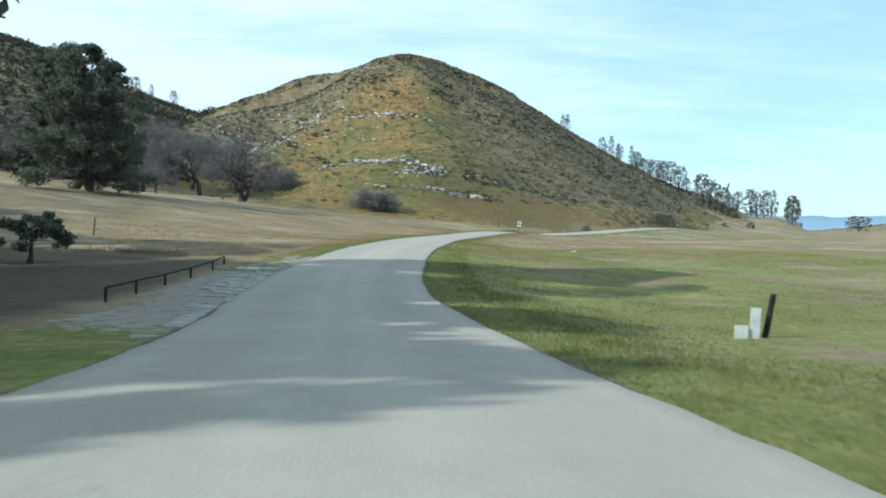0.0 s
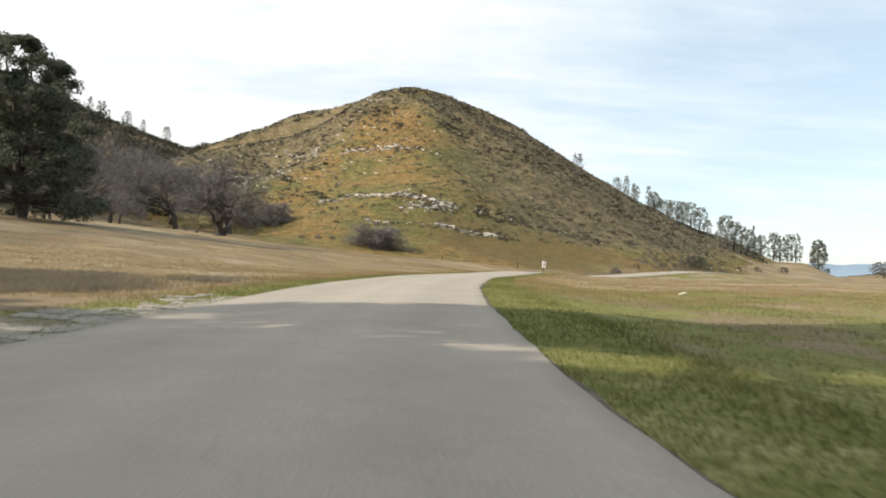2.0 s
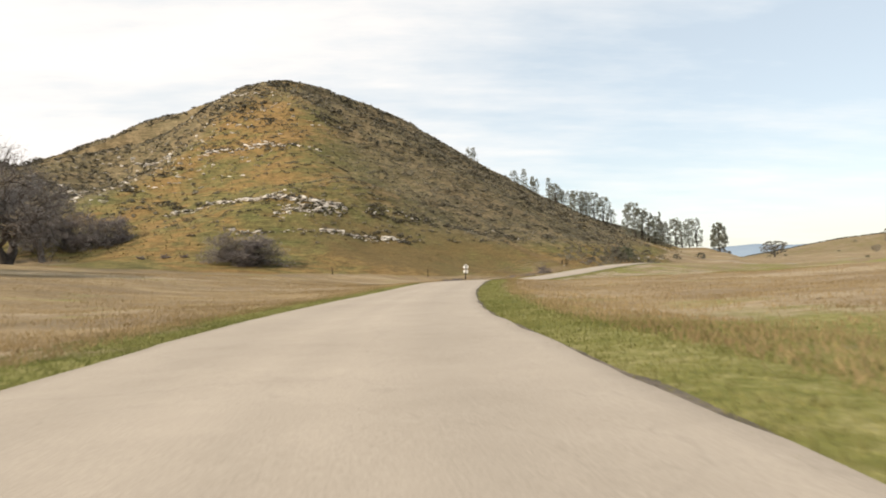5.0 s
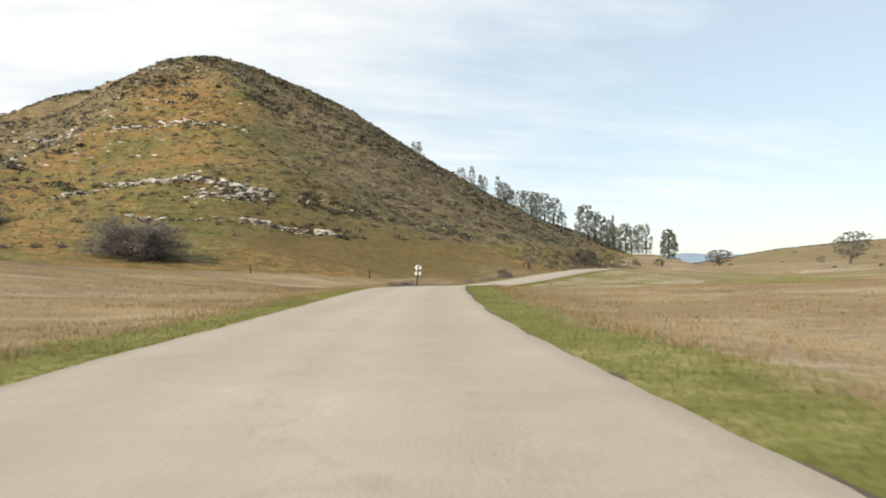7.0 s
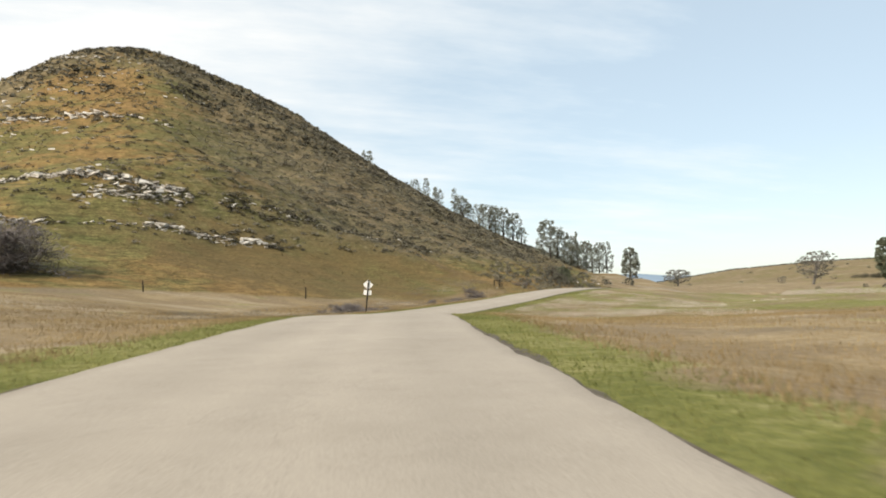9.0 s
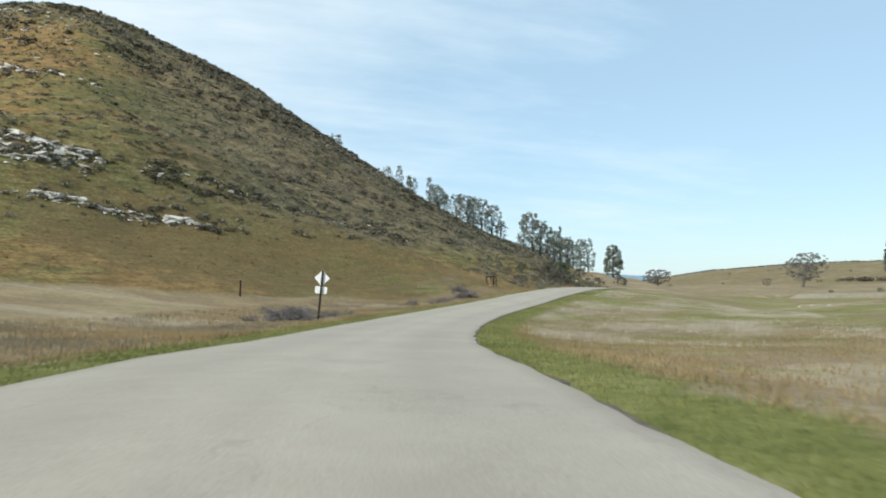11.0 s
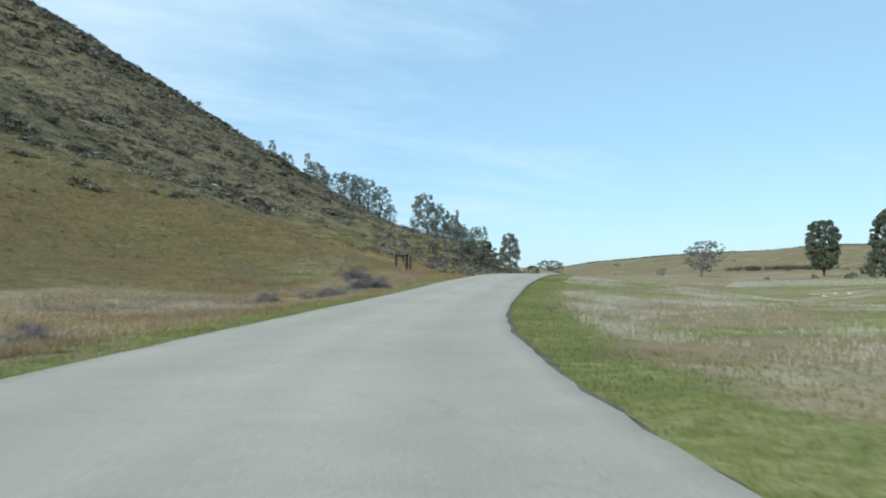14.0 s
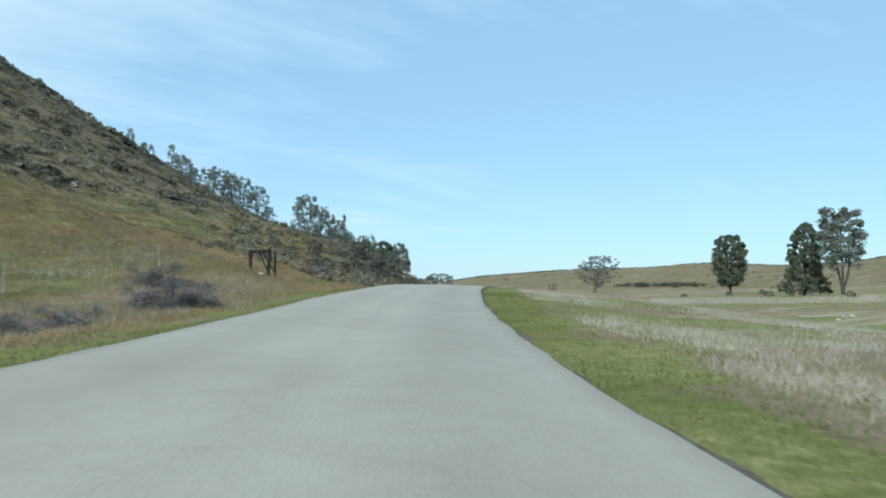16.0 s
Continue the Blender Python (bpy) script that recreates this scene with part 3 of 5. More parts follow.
def build_apron():
    """Broken pale asphalt shoulder beside the low rail: pieces between cracks that wander, some of them gone."""
    rng = np.random.default_rng(9)
    ob = thing("broken_shoulder", (0, 0, 0), "cracked pale asphalt shoulder breaking into slabs", "pavement")
    y0, n, rows = 13.0, 46, 4
    along = y0 + np.cumsum(rng.uniform(0.35, 1.1, n + 1))
    lat = np.zeros((n + 1, rows + 1, 2))
    for i in range(n + 1):
        for j in range(rows + 1):
            lat[i, j] = (along[i] + rng.normal(0, 0.22) + 0.25 * j, 0.05 + j * 0.62 + (rng.normal(0, 0.17) if j else rng.uniform(0, 0.07)))

    def place(v, d):
        i = int(np.argmin(np.abs(ROAD[:, 1] - v)))
        cx, cy, _, half = ROAD[i]
        t = TANG[i]
        return cx - t[1] * (half + d) + t[0] * (v - cy), cy + t[0] * (half + d) + t[1] * (v - cy)

    for i in range(n):
        for j in range(rows):
            edge = 0.94 - 0.12 * j - (0.3 if i > n - 4 - 3 * j else 0) - (1 if along[i] < 13 + 6.5 * j else 0.25 if along[i] < 16 + 6.5 * j else 0)
            if rng.random() > edge:
                continue
            c = [lat[i, j], lat[i + 1, j], lat[i + 1, j + 1], lat[i, j + 1]]
            mid = sum(c) / 4
            pts = []
            for k in range(4):
                for u in (0.0, 0.33, 0.67):
                    q = c[k] * (1 - u) + c[(k + 1) % 4] * u
                    q = mid + (q - mid) * (0.965 if u else 0.9) + (rng.normal(0, 0.035, 2) if u else 0)
                    pts.append(place(q[0], q[1]))
            g = land([p[0] for p in pts], [p[1] for p in pts])[0]
            top = g + 0.012 + rng.uniform(0, 0.018)
            m = len(pts)
            v = [(p[0], p[1], z) for p, z in zip(pts, top)] + [(p[0], p[1], z - 0.15) for p, z in zip(pts, top)]
            f = [tuple(range(m))] + [(k, m + k, m + (k + 1) % m, (k + 1) % m) for k in range(m)]
            mesh_object("slab", v, f, M_slab, False, ob)
    return ob


build_road()
build_edging()


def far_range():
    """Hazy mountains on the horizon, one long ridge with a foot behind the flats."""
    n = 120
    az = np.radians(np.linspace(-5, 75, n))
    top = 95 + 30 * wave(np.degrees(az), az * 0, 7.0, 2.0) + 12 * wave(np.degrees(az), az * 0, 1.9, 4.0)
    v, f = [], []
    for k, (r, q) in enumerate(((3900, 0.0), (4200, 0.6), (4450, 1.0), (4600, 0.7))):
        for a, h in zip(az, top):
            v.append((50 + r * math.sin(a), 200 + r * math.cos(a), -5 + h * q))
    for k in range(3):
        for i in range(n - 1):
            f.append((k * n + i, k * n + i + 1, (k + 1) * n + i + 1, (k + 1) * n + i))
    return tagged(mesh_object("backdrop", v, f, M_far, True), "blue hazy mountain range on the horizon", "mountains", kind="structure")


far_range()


# ---- building blocks ----
def part(name, verts, faces, mat, parent, label="", smooth_shade=False):
    ob = mesh_object(name, verts, faces, mat, smooth_shade, parent)
    return tagged(ob, label) if label else ob


def bm_part(name, bm, mat, parent, label=""):
    me = bpy.data.meshes.new(name)
    bm.to_mesh(me)
    bm.free()
    me.materials.append(mat)
    ob = new(name, me)
    ob.parent = parent
    return tagged(ob, label) if label else ob


def thing(name, at, label, category, group="", turn=0.0):
    ob = new(name)
    ob.empty_display_size = 0.3
    ob.matrix_world = pose(*at, 0, 0, turn)
    return tagged(ob, label, category, group)


def tubes(segs, sides=5):
    """Tapered prisms from rows of two ends and two radii; ends left open where the next one carries on."""
    segs = np.asarray(segs, float)
    p0, p1, r0, r1 = segs[:, 0:3], segs[:, 3:6], segs[:, 6], segs[:, 7]
    d = p1 - p0
    d /= np.maximum(np.linalg.norm(d, axis=1), 1e-6)[:, None]
    ref = np.where(np.abs(d[:, 2:3]) > 0.9, [[1.0, 0, 0]], [[0, 0, 1.0]])
    u = np.cross(d, ref)
    u /= np.linalg.norm(u, axis=1)[:, None]
    w = np.cross(d, u)
    a = np.arange(sides) * 2 * np.pi / sides
    ring = u[:, None, :] * np.cos(a)[None, :, None] + w[:, None, :] * np.sin(a)[None, :, None]
    v = np.concatenate([p0[:, None, :] + ring * r0[:, None, None], p1[:, None, :] + ring * r1[:, None, None]], 1).reshape(-1, 3)
    base = (np.arange(len(segs)) * 2 * sides)[:, None]
    j = np.arange(sides)
    k = (j + 1) % sides
    f = np.stack([base + j, base + k, base + sides + k, base + sides + j], 2).reshape(-1, 4)
    return v, f


def unit(rng, n):
    v = rng.normal(size=(n, 3))
    return v / np.linalg.norm(v, axis=1)[:, None]


def leaf_cloud(rng, centres, radii, per, size, flat=0.75):
    """Small four-cornered leaves or needle tufts strewn through round clumps."""
    centres = np.repeat(np.asarray(centres, float), per, 0)
    radii = np.repeat(np.asarray(radii, float), per)
    n = len(centres)
    p = centres + unit(rng, n) * (radii * rng.random(n) ** 0.45)[:, None] * [1, 1, flat]
    a = unit(rng, n)
    b = np.cross(a, unit(rng, n))
    b /= np.maximum(np.linalg.norm(b, axis=1), 1e-6)[:, None]
    s = (size * rng.uniform(0.5, 1.3, n))[:, None]
    v = np.stack([p - a * s, p + b * s * 0.5, p + a * s, p - b * s * 0.5], 1).reshape(-1, 3)
    return v, np.arange(4 * n).reshape(-1, 4)


def limb(rng, a, b, r0, r1, bits=3, wob=0.1):
    """A bent limb from a to b as a chain of tapered pieces."""
    a, b = np.asarray(a, float), np.asarray(b, float)
    L = np.linalg.norm(b - a)
    pts = [a + (b - a) * i / bits + (rng.normal(0, wob * L / bits, 3) if 0 < i < bits else 0) for i in range(bits + 1)]
    rs = np.linspace(r0, r1, bits + 1)
    return [(*pts[i], *pts[i + 1], rs[i], rs[i + 1]) for i in range(bits)]


def leafy_tree(name, label, category, height, reach, clumps, per, leaf, mat, seed, bottom=0.12, forks=1, clump_r=0.13, group="", trunk_r=None, envelope=None, lean=0.0, bark=None, splay=None):
    """Trunk with limbs that end in clumps of leaves, spread through an envelope of radius reach * envelope(u), u from the foot to the tip."""
    rng = np.random.default_rng(seed)
    env = envelope or (lambda u: math.sin(math.pi * min(1, max(0, (u - bottom) / (1 - bottom))) ** 0.8) ** 0.6 if u > bottom else 0)
    ob = thing(name, (0, 0, 0), label, category, group)
    tr = trunk_r or height * 0.022
    segs, stems = [], []
    for k in range(forks):
        off = rng.normal(0, 0.10 * height, 2) if forks > 1 else np.array([lean * height, 0]) + rng.normal(0, 0.02 * height, 2)
        if splay:
            off = np.array(splay[k])
        top = np.array([off[0], off[1], height * (0.93 - 0.06 * k)])
        mid = np.array([*(off * (0.6 if splay else 0.4)), height * 0.45])
        s = limb(rng, (0, 0, -0.3), mid, tr, tr * 0.6, 4, 0.06) + limb(rng, mid, top, tr * 0.6, tr * 0.08, 5, 0.08)
        segs += s
        stems += [q[3:6] for q in s]
    stems = np.array(stems)
    flare = [(0, 0, -0.3, 0, 0, 0.35, tr * 1.7, tr * 1.05)]
    cs, rs = [], []
    for k in range(clumps):
        u = bottom + (1 - bottom) * rng.random() ** 0.85
        rad = reach * env(u) * rng.uniform(0.45, 1.0) ** 0.6
        an = rng.uniform(0, 2 * math.pi)
        c = np.array([math.cos(an) * rad * rng.uniform(0.8, 1.12), math.sin(an) * rad, u * height * 0.97])
        st = stems[np.argmin(np.abs(stems[:, 2] - c[2] * 0.85) + 0.3 * np.linalg.norm(stems[:, :2] - c[:2], axis=1))]
        c[:2] += st[:2] * 0.8
        cs.append(c)
        rs.append(height * clump_r * rng.uniform(0.5, 1.1) * (1.15 - 0.45 * u))
        segs += limb(rng, st, c, tr * 0.22 * (1.1 - u), tr * 0.05, 3, 0.12)
    v, f = tubes(segs + flare, 6)
    part("trunk", v, f, bark or M_bark, ob, smooth_shade=True)
    v, f = leaf_cloud(rng, cs, rs, per, leaf)
    part("crown", v, f, mat, ob)
    return ob


def bare_tree(name, label, category, height, spread, seed, depth=5, twigs=10, twig_len=0.9, twig_w=0.035, group="", trunk_r=None, first=0.22, rise=0.5, stems=1, mat=None):
    """A leafless tree: limbs that fork again and again, and fine twigs at their ends."""
    rng = np.random.default_rng(seed)
    ob = thing(name, (0, 0, 0), label, category, group)
    tr = trunk_r or height * 0.035
    segs, tips = [], []

    def grow(p, d, L, r, k):
        q = p + d * L
        segs.extend(limb(rng, p, q, r, r * 0.68, 3, 0.16))
        if k <= 2:
            tips.append((p + (q - p) * rng.uniform(0.5, 1.0), d))
        if k == 0 or L < 0.35:
            return
        n = 3 if rng.random() < 0.6 else 2
        for i in range(n):
            e = d * 0.75 + unit(rng, 1)[0] * [spread, spread, 0.6] + [0, 0, 0.16 * rise]
            e /= np.linalg.norm(e)
            grow(q if i < 2 else p + (q - p) * rng.uniform(0.5, 0.85), e, L * rng.uniform(0.62, 0.9), r * rng.uniform(0.5, 0.7), k - 1)

    for s in range(stems):
        d0 = np.array([0.0, 0, 1]) + (rng.normal(0, 0.35, 3) * [1, 1, 0] if stems > 1 else rng.normal(0, 0.1, 3) * [1, 1, 0])
        d0 /= np.linalg.norm(d0)
        p0 = np.array([0.0, 0, -0.2])
        L0 = height * first
        segs.extend(limb(rng, p0, p0 + d0 * L0, tr, tr * 0.8, 3, 0.05))
        for i in range(3 if stems == 1 else 2):
            an = rng.uniform(0, 6.28) + i * 2.1
            e = np.array([math.cos(an) * spread, math.sin(an) * spread, rise + rng.uniform(0, 0.3)])
            grow(p0 + d0 * L0, e / np.linalg.norm(e), height * rng.uniform(0.2, 0.27), tr * 0.55, depth - 1)
    pts = np.array([t[0] for t in tips])
    sc = height * 0.97 / max(1e-3, pts[:, 2].max())
    segs = np.array(segs)
    segs[:, [2, 5]] *= sc
    pts[:, 2] *= sc
    v, f = tubes(np.vstack([segs, [(0, 0, -0.3, 0, 0, 0.4, tr * 1.5, tr)]]), 4)
    part("trunk", v, f, M_bark, ob, smooth_shade=True)
    n = len(pts) * twigs
    a = np.repeat(pts, twigs, 0) + rng.normal(0, twig_len * 0.35, (n, 3))
    d = np.repeat(np.array([t[1] for t in tips]), twigs, 0) * 0.6 + unit(rng, n)
    d /= np.linalg.norm(d, axis=1)[:, None]
    b = a + d * (twig_len * rng.uniform(0.5, 1.4, n))[:, None]
    w = np.cross(d, unit(rng, n))
    w = w / np.maximum(np.linalg.norm(w, axis=1), 1e-6)[:, None] * twig_w
    v = np.stack([a - w, a + w, b], 1).reshape(-1, 3)
    part("crown", v, np.arange(3 * n).reshape(-1, 3), mat or (M_bushtwig if category == "bush" else M_twig), ob, "fine leafless grey twigs")
    return ob


def stand(ob, x, y, turn=0.0, sx=1.0, sz=None, sink=0.15):
    """A thing set on the land."""
    ob.matrix_world = pose(x, y, H(x, y) - sink, 0, 0, turn) @ Matrix.Diagonal((sx, sx, sz or sx, 1))
    return ob


def again(ob, x, y, turn, s=1.0, sz=None, sink=0.15):
    keep = ob.matrix_basis.copy()
    ob.matrix_basis = Matrix()
    c = copy_thing(ob, pose(x, y, H(x, y) - sink, 0, 0, turn) @ Matrix.Diagonal((s, s, sz or s, 1)))
    ob.matrix_basis = keep
    return c


build_apron()

# ---- big tree and the bare oaks of the meadow ----
live_low = lambda u: (1 - u * u) ** 0.5 if u > 0.03 else 0.6
ragged = lambda u: (1.02 - 0.25 * u + 0.22 * math.sin(23 * u)) * (1 - max(0, (u - 0.5) / 0.5) ** 2.4) ** 0.6 if u > 0.04 else 0.0
dense = lambda u: (0.55 + 0.45 * min(1, u / 0.3)) * (1 - max(0, (u - 0.45) / 0.55) ** 2.2) ** 0.6 if u > 0.1 else 0.0
stand(leafy_tree("pine_tree", "large dark green pine with a broad dense crown", "tree", 27.0, 10.2, 270, 210, 0.27, M_needle, 11, bottom=0.045, forks=3, clump_r=0.078, envelope=ragged, trunk_r=0.75), -65, 134.5, 20)
# shade trees behind the car park rail
shade = leafy_tree("pine_tree", "tall dark pine shading the roadside", "tree", 25.0, 6.3, 130, 44, 0.72, M_needle, 12, bottom=0.1, forks=2, clump_r=0.095, envelope=dense, trunk_r=0.6, group="shade pines")
stand(shade, -31, 12, 0)
stand(leafy_tree("pine_tree", "tall dark pine with a high crown over the rail", "tree", 28.0, 6.2, 150, 110, 0.42, M_needle, 13, bottom=0.34, forks=2, clump_r=0.08, envelope=lambda u: (1 - max(0, (u - 0.55) / 0.45) ** 2.2) ** 0.6 if u > 0.33 else 0.0, trunk_r=0.5), -25.2, 28, 0)
for x, y, turn, s in ((-31, -6, 250, 0.9), (-45, 23, 60, 1.0), (-62, 41, 200, 0.85), (-46, 8, 300, 0.95), (-74, 47, 20, 0.85), (-54, 33, 100, 0.8), (-68, 34, 150, 0.85), (-84, 50, 210, 0.9), (-57, 20, 330, 0.9), (-40, 30, 45, 0.5), (-44, 38, 80, 0.6), (-52, 46, 15, 0.85), (-27, 3, 190, 0.9), (-31, 20, 140, 0.85), (-38, 2, 20, 1.05), (-38, 17, 220, 0.95), (-50, 31, 70, 0.95), (-60, 30, 290, 0.95), (-69, 52, 120, 0.95), (-61, 47, 260, 0.9), (-82, 66, 30, 1.0), (-72, 58, 170, 0.9), (-92, 74, 240, 1.0)):
    again(shade, x, y, turn, s)
stand(leafy_tree("small_tree", "small dark leaning tree in the shade", "tree", 3.0, 2.1, 30, 80, 0.14, M_needle, 14, bottom=0.35, forks=2, clump_r=0.17, trunk_r=0.13, envelope=lambda u: math.sin(math.pi * u) ** 0.5 if u > 0.3 else 0), -21.7, 38.5, 0, 1.05, 1.0)

stand(bare_tree("oak_tree", "old leafless oak with a dark forked trunk", "tree", 17.5, 0.85, 24, depth=6, twigs=5, twig_len=1.3, twig_w=0.03, trunk_r=0.8, first=0.16, stems=2, rise=0.6), -48.7, 178, 40)
oak_a = stand(bare_tree("oak_tree", "grey leafless oak with dense fine twigs", "tree", 21, 0.9, 22, depth=6, twigs=10, twig_len=1.5, twig_w=0.035, group="bare oaks at the hill foot"), -68, 205, 0)
oak_b = stand(bare_tree("oak_tree", "grey leafless oak with dense fine twigs", "tree", 19, 1.0, 23, depth=6, twigs=10, twig_len=1.5, twig_w=0.035, group="bare oaks at the hill foot"), -82, 200, 80)
for i, (x, y, s, k) in enumerate([(-60, 222, 0.95, 0), (-78, 228, 1.1, 1), (-92, 222, 1.0, 0), (-100, 205, 0.9, 1), (-68, 240, 1.0, 1), (-112, 235, 1.1, 0), (-70, 178, 0.45, 1), (-80, 170, 0.5, 0), (-88, 182, 0.6, 1), (-107, 216, 0.8, 0), (-113, 203, 0.7, 1), (-97, 243, 0.85, 0), (-120, 222, 0.9, 1)]):
    again((oak_a, oak_b)[k], x, y, 47 * i, s)
stand(bare_tree("bush", "round grey leafless thicket on the meadow edge", "bush", 11.5, 1.25, 31, depth=5, twigs=12, twig_len=1.1, twig_w=0.05, stems=4, first=0.06, rise=0.35, trunk_r=0.22), -60.5, 236, 0, 1.25, 0.95)
stand(bare_tree("bush", "round grey leafless thicket on the meadow edge", "bush", 10.0, 1.3, 33, depth=5, twigs=12, twig_len=1.0, twig_w=0.06, stems=5, first=0.05, rise=0.3, trunk_r=0.2), -53.2, 235, 0, 1.15, 0.9)
stand(bare_tree("bush", "wide grey-purple leafless thicket by the hill foot", "bush", 7.2, 1.6, 32, depth=5, twigs=9, twig_len=1.0, twig_w=0.04, stems=6, first=0.06, rise=0.25, trunk_r=0.14), -20.7, 210.5, 0, 1.6, 0.9)

small = stand(bare_tree("bush", "low grey-purple leafless roadside bush", "bush", 1.9, 1.6, 35, depth=4, twigs=38, twig_len=0.5, twig_w=0.017, stems=6, first=0.08, rise=0.3, trunk_r=0.05, group="roadside bushes", mat=M_bushtwig), 43.9, 226.8, 0, 0.85, 0.45, sink=0.05)
for i, (x, y, s) in enumerate([(45.6, 232.0, 0.8), (45.2, 227.4, 0.75), (34.4, 217.3, 0.5), (17.0, 190.6, 0.75), (18.3, 191.2, 0.85), (17.6, 193.4, 0.85), (19.0, 194.4, 0.75), (18.6, 197.5, 0.6), (39.8, 221.5, 0.5), (38.6, 220.0, 0.45), (61.5, 250.2, 0.5), (21.8, 196.8, 0.45), (23.4, 199.2, 0.4), (37, 218.5, 0.4), (35.1, 220.5, 0.35), (64.5, 253, 0.55), (15.2, 191.6, 0.4), (20.3, 195.4, 0.5)]):
    again(small, x, y, 73 * i, s * 1.2, s * 0.58, sink=0.05)
for i, (x, y, s) in enumerate([(-35.2, 215.5, 0.8), (-39.3, 214.2, 0.6), (-31.5, 215.7, 0.7), (-46.6, 168, 0.6), (-52, 172, 0.5), (-57, 180, 0.6)]):
    again(small, x, y, 40 * i, s, s * 0.5, sink=0.05)
bank = stand(leafy_tree("bush", "grey-brown brush on the roadside bank", "bush", 2.6, 2.6, 40, 70, 0.135, M_brush, 36, bottom=0.05, forks=3, clump_r=0.2, envelope=live_low, trunk_r=0.1, group="brush on the bank"), 79.5, 267.5, 0, 0.85)
for i, (x, y, s) in enumerate([(78.6, 269.5, 0.8), (77, 265, 0.6), (80.5, 273.5, 0.9), (74, 262, 0.55), (80, 272, 0.6), (71, 260, 0.45), (75, 267, 0.5), (67, 257, 0.4), (65.5, 256.5, 0.33), (70, 265, 0.45), (66, 262, 0.4), (97.1, 289.6, 0.65), (112, 311, 0.5), (127, 330, 0.7), (146, 347, 0.9), (224, 470, 1.2), (232, 476, 1.0),
                               (73, 270, 0.35), (196, 286, 0.5), (203, 300, 0.45), (230, 306, 0.5), (190, 266, 0.4), (184, 300, 0.35), (176, 312, 0.3), (247, 301, 0.6), (150, 392, 0.9), (158, 404, 1.0), (168, 420, 1.0)]):
    again(bank, x, y, 51 * i, s, s * 1.15)

stand(leafy_tree("bush", "large dark rounded bush at the end of the bank", "bush", 3.5, 2.9, 90, 70, 0.13, M_leaf, 37, bottom=0.03, forks=3, clump_r=0.15, envelope=live_low, trunk_r=0.12), 81.3, 270.2, 0, 0.8, 1.0)
stand(leafy_tree("bush", "dark rounded bush on the roadside bank", "bush", 2.3, 2.3, 70, 70, 0.12, M_leaf, 38, bottom=0.03, forks=3, clump_r=0.16, envelope=live_low, trunk_r=0.1), 85.2, 276.3, 0, 0.75, 1.1)

# ---- grey pines on the ridge ----
feathery = lambda u: (0.62 + 0.38 * math.sin(math.pi * min(1, u) ** 1.1) ** 0.6) * (1 - 0.55 * max(0, u - 0.6) / 0.4) if u > 0.06 else 0.0
gp = [leafy_tree("grey_pine", "thin grey-green pine on the hill ridge", "tree", 13, r, n, 40, 0.18, M_greypine, 40 + i, bottom=0.1, forks=fk, clump_r=0.078, envelope=feathery, group="pines on the ridge", trunk_r=0.2) for i, (r, n, fk) in enumerate([(2.3, 74, 1), (3.2, 105, 2), (3.9, 120, 3), (1.9, 60, 1)])]
# place, height of the tip, breadth and which of the four shapes
RIDGE = [(75.7, 463.4, 71.0, 0.9, 1), (104.3, 461.9, 57.9, 0.8, 0), (109, 461, 53.5, 0.8, 3), (107, 452, 51.0, 0.75, 1), (99, 462, 57.0, 0.7, 2), (113.5, 434, 44.0, 0.9, 2), (120, 429, 41.0, 0.8, 1), (125, 427, 37.0, 0.8, 0), (112.4, 441.9, 50.0, 0.8, 3), (115.5, 441, 46.5, 0.95, 2), (119, 442, 42.5, 0.8, 1),
         (117.5, 418.2, 39.7, 0.75, 0), (123, 424, 40.2, 0.8, 1), (129, 432, 40.5, 1.0, 1), (136, 440, 41.2, 1.1, 2), (141, 440.5, 38.5, 1.15, 1), (145.5, 441, 31.5, 0.8, 1),
         (140.5, 407, 31.0, 0.95, 0), (144, 406, 31.8, 1.1, 1), (147.5, 407, 28.8, 1.0, 2), (152, 409, 26.8, 1.0, 2), (156, 411, 25.0, 1.1, 1), (160, 413, 27.6, 0.5, 3), (163, 418, 21.5, 1.1, 2),
         (190, 474, 26.0, 1.0, 2), (201.6, 480.8, 28.2, 1.25, 1), (207, 484, 26.6, 1.1, 2), (214, 489, 28.0, 0.9, 1), (220, 491, 28.4, 0.85, 2)]
used = set()
for i, (x, y, top, wide, k) in enumerate(RIDGE):
    tall = (top + 0.5 - H(x, y)) / 13
    if k in used:
        again(gp[k], x, y, 61 * i, 1.15 * wide, tall)
    else:
        used.add(k)
        stand(gp[k], x, y, 61 * i, 1.15 * wide, tall)
for i, (x, y, s, k) in enumerate([(-203, 433, 0.8, 0), (-199, 439, 0.85, 1), (-188, 446, 0.78, 2), (-179, 447, 0.7, 0), (-172, 465, 0.8, 1), (-213, 425, 0.9, 2), (-222, 417, 0.8, 3)]):
    again(gp[k], x, y, 37 * i, s)

# ---- right-hand flats ----
oval = lambda u: (1 - abs((u - 0.55) / 0.47) ** 2.6) ** 0.5 if abs(u - 0.55) < 0.47 else 0.0
live = lambda u: math.sin(math.pi * min(1, 0.08 + 0.92 * u) ** 0.75) ** 0.45 if u > 0.1 else 0.0
stand(leafy_tree("oak_tree", "round grey-green oak at the road bend", "tree", 15.6, 5.0, 190, 60, 0.26, M_greypine, 51, bottom=0.12, forks=3, clump_r=0.08, envelope=live), 229, 480, 0, 1.0, (25.6 - H(228, 481)) / 15.6)
